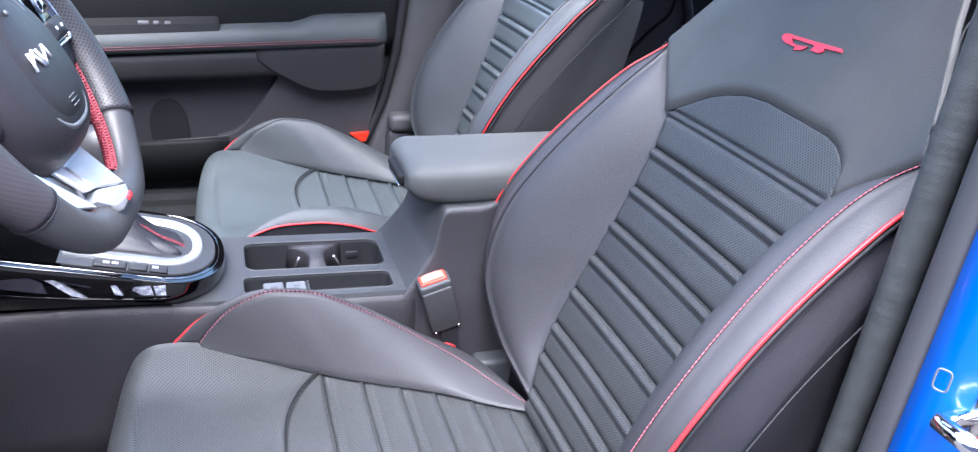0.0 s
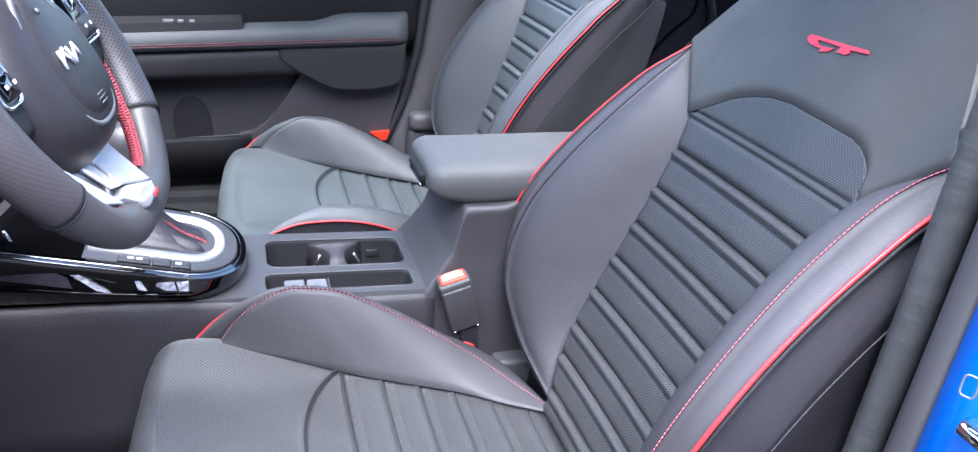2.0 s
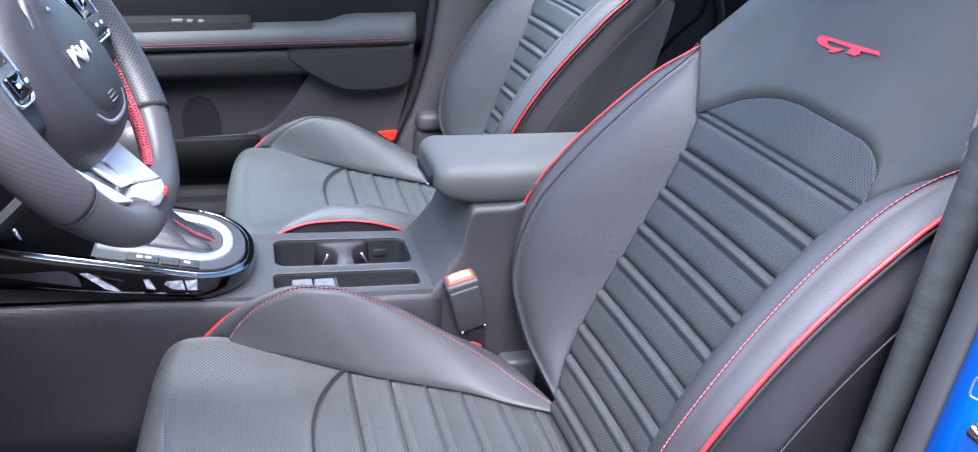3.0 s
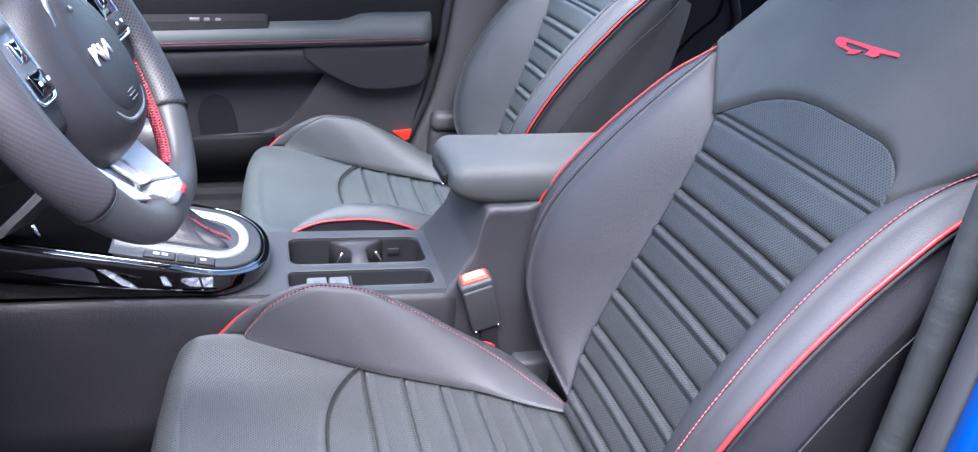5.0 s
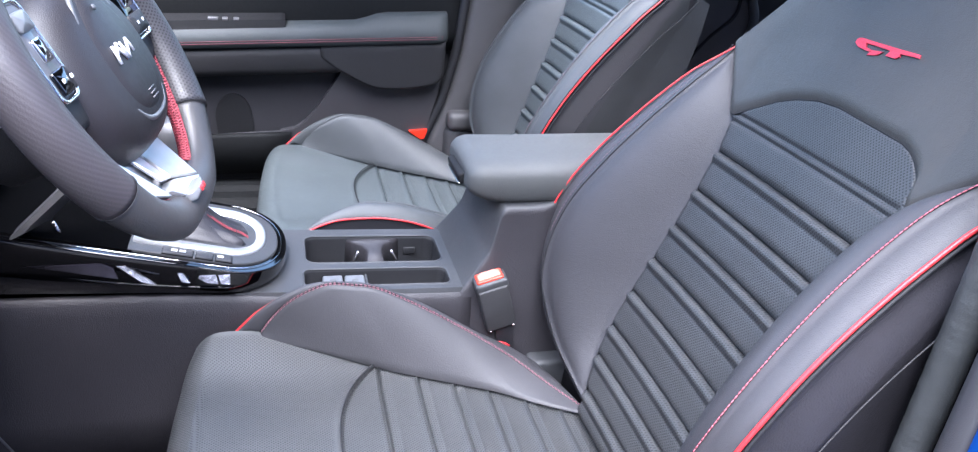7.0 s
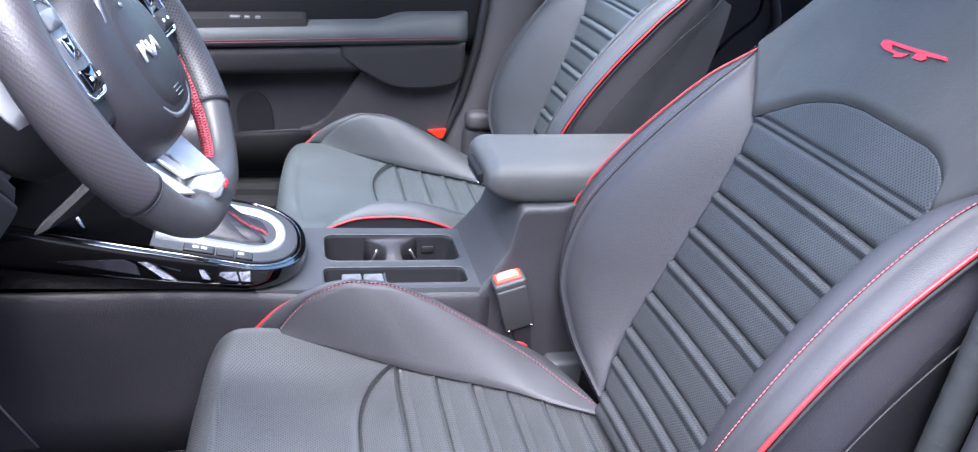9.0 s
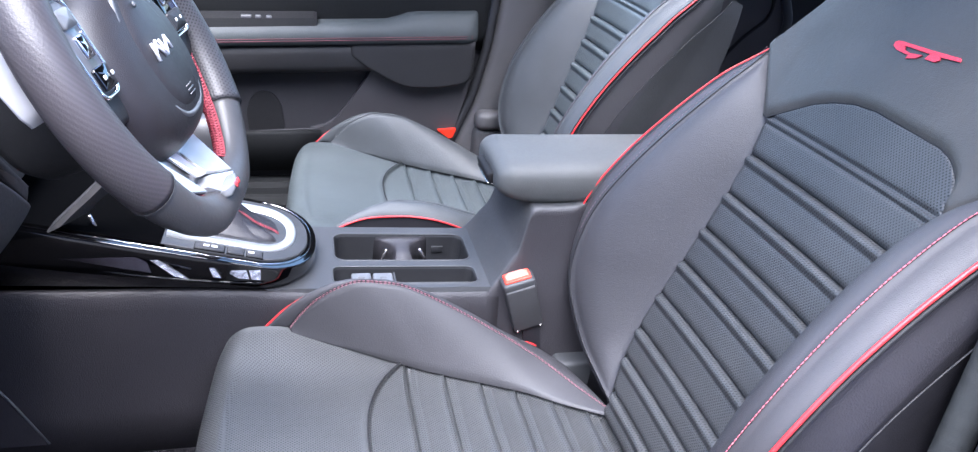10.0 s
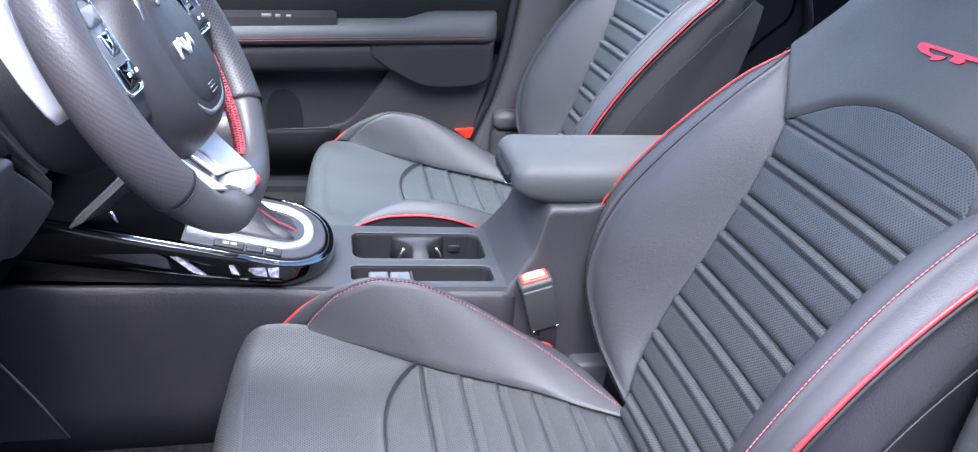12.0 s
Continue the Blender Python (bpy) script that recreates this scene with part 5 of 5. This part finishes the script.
part("centre_rail", bar, PLASTIC, dash, "dark grey rail beside the centre panel", smooth=False)
part("rail_clip", tube_mesh([V(-0.5685, -0.07, 0.640), V(-0.558, -0.07, 0.612)], 0.0032, 8), SILVER, dash)
part("glove_box", loft([[V(x, y, z) for y, z in ((0.13, 0.58), (0.74, 0.58), (0.74, 0.86), (0.13, 0.86))] for x in (-1.15, -0.66)]), DEEP, dash, "dark glove box face", smooth=False)

# ---- far door ----
door = thing("passenger_door", (0, 0.70, 0.262), "black trimmed passenger door with armrest and map pocket", "door")


def door_part(name, bm, mat, label="", smooth=True):
    bmesh.ops.translate(bm, vec=(0, -0.70, -0.262), verts=bm.verts)
    return part(name, bm, mat, door, label, smooth)


def door_strip(name, profile, xs, mat, label="", lift=lambda x: 0.0, shift=lambda x: 0.0, swell=0.0):
    rings = [[V(x, y + shift(x), z + lift(x) + (swell * smooth_step((x + 0.09) / 0.07) if k < 3 else 0.0)) for k, (y, z) in enumerate(profile)] for x in xs]
    return door_part(name, loft(rings), mat, label)


def pillar_edge(z):
    return float(np.interp(z, (0.30, 0.40, 0.477, 0.587, 0.70, 0.825, 1.0), (0.02, 0.062, 0.098, 0.142, 0.168, 0.183, 0.20)))


xs = np.linspace(-1.0, 0.165, 40)
door_strip("upper_trim", [(0.705, 0.75), (0.715, 0.84), (0.735, 0.95), (0.76, 0.98), (0.80, 0.98), (0.80, 0.70), (0.72, 0.70)], xs, DARK_TOP, "grained dark upper trim")
# the armrest swells towards its rear end
def arm_lift(x):
    return 0.050 * (x - 0.12) + 0.008
def arm_end(x):
    return 0.030 * (1 - math.sqrt(max(1 - max((x - 0.095) / 0.034, 0.0) ** 2, 0.0)))
ax = np.r_[np.linspace(-1.0, 0.09, 44), np.linspace(0.095, 0.127, 9)]
door_strip("armrest_pad", [(0.73, 0.770), (0.70, 0.772), (0.672, 0.767), (0.661, 0.757), (0.6565, 0.745), (0.6565, 0.733), (0.660, 0.723), (0.675, 0.720), (0.73, 0.720)], ax, DOOR_PAD, "black leather armrest pad", arm_lift, arm_end, swell=0.016)
for dz in (0.0015, -0.0035):
    door_part("armrest_stitching", tube_mesh([V(x, 0.6562 + arm_end(x), 0.737 + dz + arm_lift(x)) for x in np.linspace(-1.0, 0.112, 60)], 0.0008, 6), DIM_THREAD, "dull red stitched line")
door_strip("fascia", [(0.70, 0.726), (0.668, 0.724), (0.666, 0.70), (0.669, 0.672), (0.674, 0.660), (0.682, 0.6555), (0.70, 0.655), (0.735, 0.655), (0.735, 0.726)], np.linspace(-1.0, -0.09, 24), DOOR_DARK, "smooth dark panel below the armrest", arm_lift)
block = line([(-0.172, 0.692), (-0.138, 0.666), (-0.102, 0.646), (-0.072, 0.630), (-0.045, 0.620), (-0.015, 0.6165), (0.04, 0.618), (0.088, 0.6255), (0.108, 0.634), (0.118, 0.650), (0.121, 0.680), (0.122, 0.732)], 40)
block = [(q[0], q[1]) for q in block] + [(-0.172, 0.728)]
mx, mz = -0.02, 0.68
rings = [[V(x + (mx - x) * k, 0.664 + f, z + (mz - z) * k) for x, z in block] for f, k in ((0.0, 0.10), (0.0008, 0.05), (0.003, 0.02), (0.008, 0.0), (0.060, 0.0))]
door_part("pull_block", loft(rings), DOOR_DARK, "smooth dark grab block")
# lower skin, with the pocket edge cut in a slant
low = [(-0.117, 0.648), (-0.147, 0.599), (-0.176, 0.556), (-0.200, 0.527), (-0.226, 0.509), (-0.26, 0.501), (-0.26, 0.36), (0.04, 0.36), (0.088, 0.50), (0.114, 0.60), (0.122, 0.648)]
door_part("lower_skin", loft([[V(x, 0.698 + f, z) for x, z in low] for f in (0.0, 0.03)]), DOOR_TRIM, "grained dark lower skin", smooth=False)
tube("pocket_edge", [V(q[0], q[1] + 0.001, q[2] - 0.262) for q in line([V(x, 0.0, z) for x, z in low[:6]], 30)] + [V(-0.5, 0.001, 0.225), V(-1.0, 0.001, 0.213)], 0.0022, POCKET, door, "rounded pocket edge", 8)
door_part("pocket_back", loft([[V(x, y, z) for y, z in ((0.716, 0.36), (0.722, 0.66), (0.76, 0.66), (0.76, 0.36))] for x in (-1.0, -0.11)]), POCKET, "dark pocket lining", smooth=False)
# no hollow here: a dark plate paints the bottle recess's shade
arch = [(-0.365 + 0.041 * math.cos(t), 0.530 + 0.058 * math.sin(t)) for t in np.linspace(math.pi, 0, 18)]
arch = [(-0.400, 0.47)] + arch + [(-0.318, 0.47)]
door_part("bottle_recess_shade", loft([[V(x, 0.713 + f, z) for x, z in arch] for f in (0.0, 0.02)]), BLACK_TRIM, "flat dark patch standing for a shaded bottle recess", smooth=False)
# lip coloured near black for the seats' shade on it
door_part("pocket_lip", loft([[V(x, y, z + 0.03 * (x + 0.3)) for y, z in ((0.690, 0.40), (0.682, 0.492), (0.686, 0.500), (0.694, 0.500), (0.70, 0.40))] for x in np.linspace(-1.0, -0.235, 12)]), DARK_TOP, "map pocket lip, blackened for shade")
door_part("switch_plate", loft([[V(x, y, z) for y, z in ((0.668, 0.752 + l_), (0.672, 0.772 + l_), (0.700, 0.782 + l_), (0.712, 0.75 + l_))] for x, l_ in ((-1.0, -0.03), (-0.49, -0.012), (-0.25, -0.002), (-0.243, -0.004))]), BLACK_TRIM, "dark switch plate", smooth=False)
for x, w_ in ((-0.395, 0.022), (-0.370, 0.012), (-0.347, 0.012)):
    door_part("window_switch", rounded_box((w_, 0.012, 0.007), 0.002, 2, (x, 0.678, 0.767)), KEY, "window switch")
door_part("rear_edge", tube_mesh([V(pillar_edge(z) - 0.013, 0.706, z) for z in np.linspace(0.36, 0.98, 24)], 0.011, 8), DEEP, "black rubber edge seal")
door_part("reflector", loft([[V(x, y, z) for x, z in ((0.046, 0.506), (0.092, 0.510), (0.084, 0.488), (0.074, 0.486))] for y in (0.684, 0.697)]), REFLECT, "red triangular reflector", smooth=False)

# dark slab added behind the door gap to keep it shaded
door_part("jamb_shadow", loft([[V(x, y, z) for x, y in ((0.10, 0.735), (0.20, 0.735), (0.20, 0.80), (0.10, 0.80))] for z in (0.28, 0.98)]), DEEP, "dark slab filling the shaded door gap", smooth=False)
# far pillar trim and sill
pil = thing("door_pillar_trim", (0.2, 0.72, 0.262), "grey plastic pillar trim behind the far door", "pillar trim")
rings = []
for z in np.linspace(0.262, 1.0, 16):
    x0 = pillar_edge(z) - 0.2
    rings.append([V(x0 + dx, dy, z - 0.262) for dx, dy in ((0.0, 0.0), (0.004, -0.016), (0.02, -0.022), (0.09, -0.020), (0.14, 0.0), (0.14, 0.06), (0.0, 0.06))])
part("trim", loft(rings), PILLAR_TRIM, pil, "grey pillar trim")
part("belt_cover", rounded_box((0.095, 0.06, 0.048), 0.018, 5, (-0.014, -0.026, 0.272)), PILLAR_TRIM, pil, "rounded belt cover")
part("trim_foot", rounded_box((0.12, 0.05, 0.20), 0.02, 3, (-0.005, -0.02, 0.155)), PLASTIC, pil, "dark foot of the pillar")
# sill coloured near black, since the seats keep it in shade
sill = part("sill", loft([[V(x, y, z) for y, z in ((0.60, 0.262), (0.605, 0.345), (0.622, 0.358), (0.63, 0.362), (0.665, 0.362), (0.675, 0.374), (0.80, 0.374), (0.80, 0.2), (0.60, 0.2))] for x in np.linspace(-1.2, 0.25, 8)]), DARK_TOP, None, smooth=False)
tagged(sill, "plastic sill strip along the far door opening, blackened for shade", "sill", kind="structure")

# ---- near pillar: seal, trim, painted jamb ----
near = thing("near_door_pillar", (0.33, -0.70, 0.2), "blue painted door pillar with rubber seal and trim", "door pillar")


def pillar_x(z):
    return 0.312 + 0.012 * math.sin((z - 0.6) * 3.0) - 0.05 * max(0.62 - z, 0)


def pil_part(name, bm, mat, label="", smooth=True):
    bmesh.ops.translate(bm, vec=(-0.33, 0.70, -0.2), verts=bm.verts)
    return part(name, bm, mat, near, label, smooth)


zs = np.linspace(0.28, 1.36, 60)
zs2 = np.linspace(0.28, 1.36, 700)
seal = []
for z in zs2:
    x = pillar_x(z)
    rr = 0.00010 * math.sin(z * 760) * (0.6 + 0.4 * math.sin(z * 41)) + 0.00012 * math.sin(z * 263)
    seal.append([V(x + (0.0175 + rr) * math.cos(t) + 0.013, -0.673 + (0.017 + rr) * math.sin(t), z) for t in np.linspace(0, math.tau, 15)[:-1]])
pil_part("rubber_seal", loft(seal), RUBBER, "ribbed grey rubber door seal")
pil_part("trim_strip", loft([[V(pillar_x(z) + dx, dy, z) for dx, dy in ((0.020, -0.706), (0.004, -0.7072), (-0.009, -0.711), (-0.0165, -0.722), (-0.0185, -0.738), (-0.014, -0.7445), (0.05, -0.7445), (0.05, -0.699))] for z in zs]), PILLAR_TRIM, "grey trim strip")
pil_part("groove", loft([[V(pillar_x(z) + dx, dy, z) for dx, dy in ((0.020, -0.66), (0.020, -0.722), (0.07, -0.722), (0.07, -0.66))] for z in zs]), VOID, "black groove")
pil_part("inner_trim", loft([[V(pillar_x(z) + dx, dy, z) for dx, dy in ((0.06, -0.665), (0.064, -0.64), (0.12, -0.64), (0.12, -0.665))] for z in zs]), PLASTIC, "inner pillar trim")
jamb = []
for z in zs:
    x = pillar_x(z) - 0.022
    jamb.append([V(x + dx, dy, z) for dx, dy in ((0.004, -0.746), (0.002, -0.768), (0.010, -0.787), (0.034, -0.80), (0.040, -0.83), (0.030, -0.86), (0.036, -0.872), (0.10, -0.88), (0.5, -0.885), (0.5, -0.75), (0.08, -0.74))])
pil_part("painted_jamb", loft(jamb), BLUE, "bright blue painted jamb")
tube("plug", [V(-0.066 + 0.0025 * c_, -0.0925 - 0.005 * c_, 0.610 + 0.0095 * s_) for c_, s_ in ((math.copysign(abs(math.cos(t)) ** 0.5, math.cos(t)), math.copysign(abs(math.sin(t)) ** 0.5, math.sin(t))) for t in np.linspace(0, math.tau, 25)[:-1])], 0.0009, PALE, near, "pale outlined hole plug", 6, True)
st_ = tube_mesh([V(0.318, -0.79, 0.763), V(0.288, -0.79, 0.765), V(0.276, -0.795, 0.769), V(0.276, -0.825, 0.769), V(0.288, -0.83, 0.765), V(0.318, -0.83, 0.763)], 0.008, 10)
pil_part("striker", st_, CHROME, "chrome door striker")
pil_part("striker_plate", rounded_box((0.006, 0.06, 0.05), 0.002, 2, (0.316, -0.805, 0.770)), CHROME, "chrome striker plate")

# ---- rear bench behind the front seats ----
bench = thing("rear_bench", (0.9, 0.0, 0.262), "dark leather rear bench in shadow", "rear seat")
rings = []
for y in np.linspace(-0.66, 0.48, 12):
    rings.append([V(x - 0.9, y, z - 0.262) for x, z in ((0.62, 0.262), (0.60, 0.48), (0.64, 0.52), (1.0, 0.46), (1.08, 0.62), (1.2, 0.98), (1.3, 0.98), (1.3, 0.262))])
part("bench", loft(rings), LEATHER, bench, "dark leather cushions")

# trim of the far rear door, seen between the front seats
rear = thing("rear_door_trim", (0.66, 0.53, 0.262), "dark plastic rear door trim with rubber seal", "door trim")
outline = [(0.52, 0.262), (0.84, 0.262), (0.83, 0.70), (0.812, 0.84), (0.797, 0.88), (0.785, 0.98), (0.52, 0.98)]
part("panel", loft([[V(x - 0.66, y, z - 0.262) for x, z in outline] for y in (-0.025, 0.03)]), DOOR_TRIM, rear, "dark grey door panel", smooth=False)
tube("groove", [V(x - 0.66, -0.026, z - 0.262) for x, z in line([(0.60, 0.62), (0.66, 0.735), (0.700, 0.790), (0.732, 0.820), (0.757, 0.842), (0.768, 0.868), (0.766, 0.905), (0.755, 0.955)], 60)], 0.0042, BLACK_TRIM, rear, "black curved line on the door panel", 8)
tube("seal", [V(x - 0.66, -0.03, z - 0.262) for x, z in line([(0.76, 0.70), (0.796, 0.78), (0.812, 0.835), (0.800, 0.878), (0.775, 0.93)], 40)], 0.011, PLASTIC_TOP, rear, "grey rubber door seal", 10)
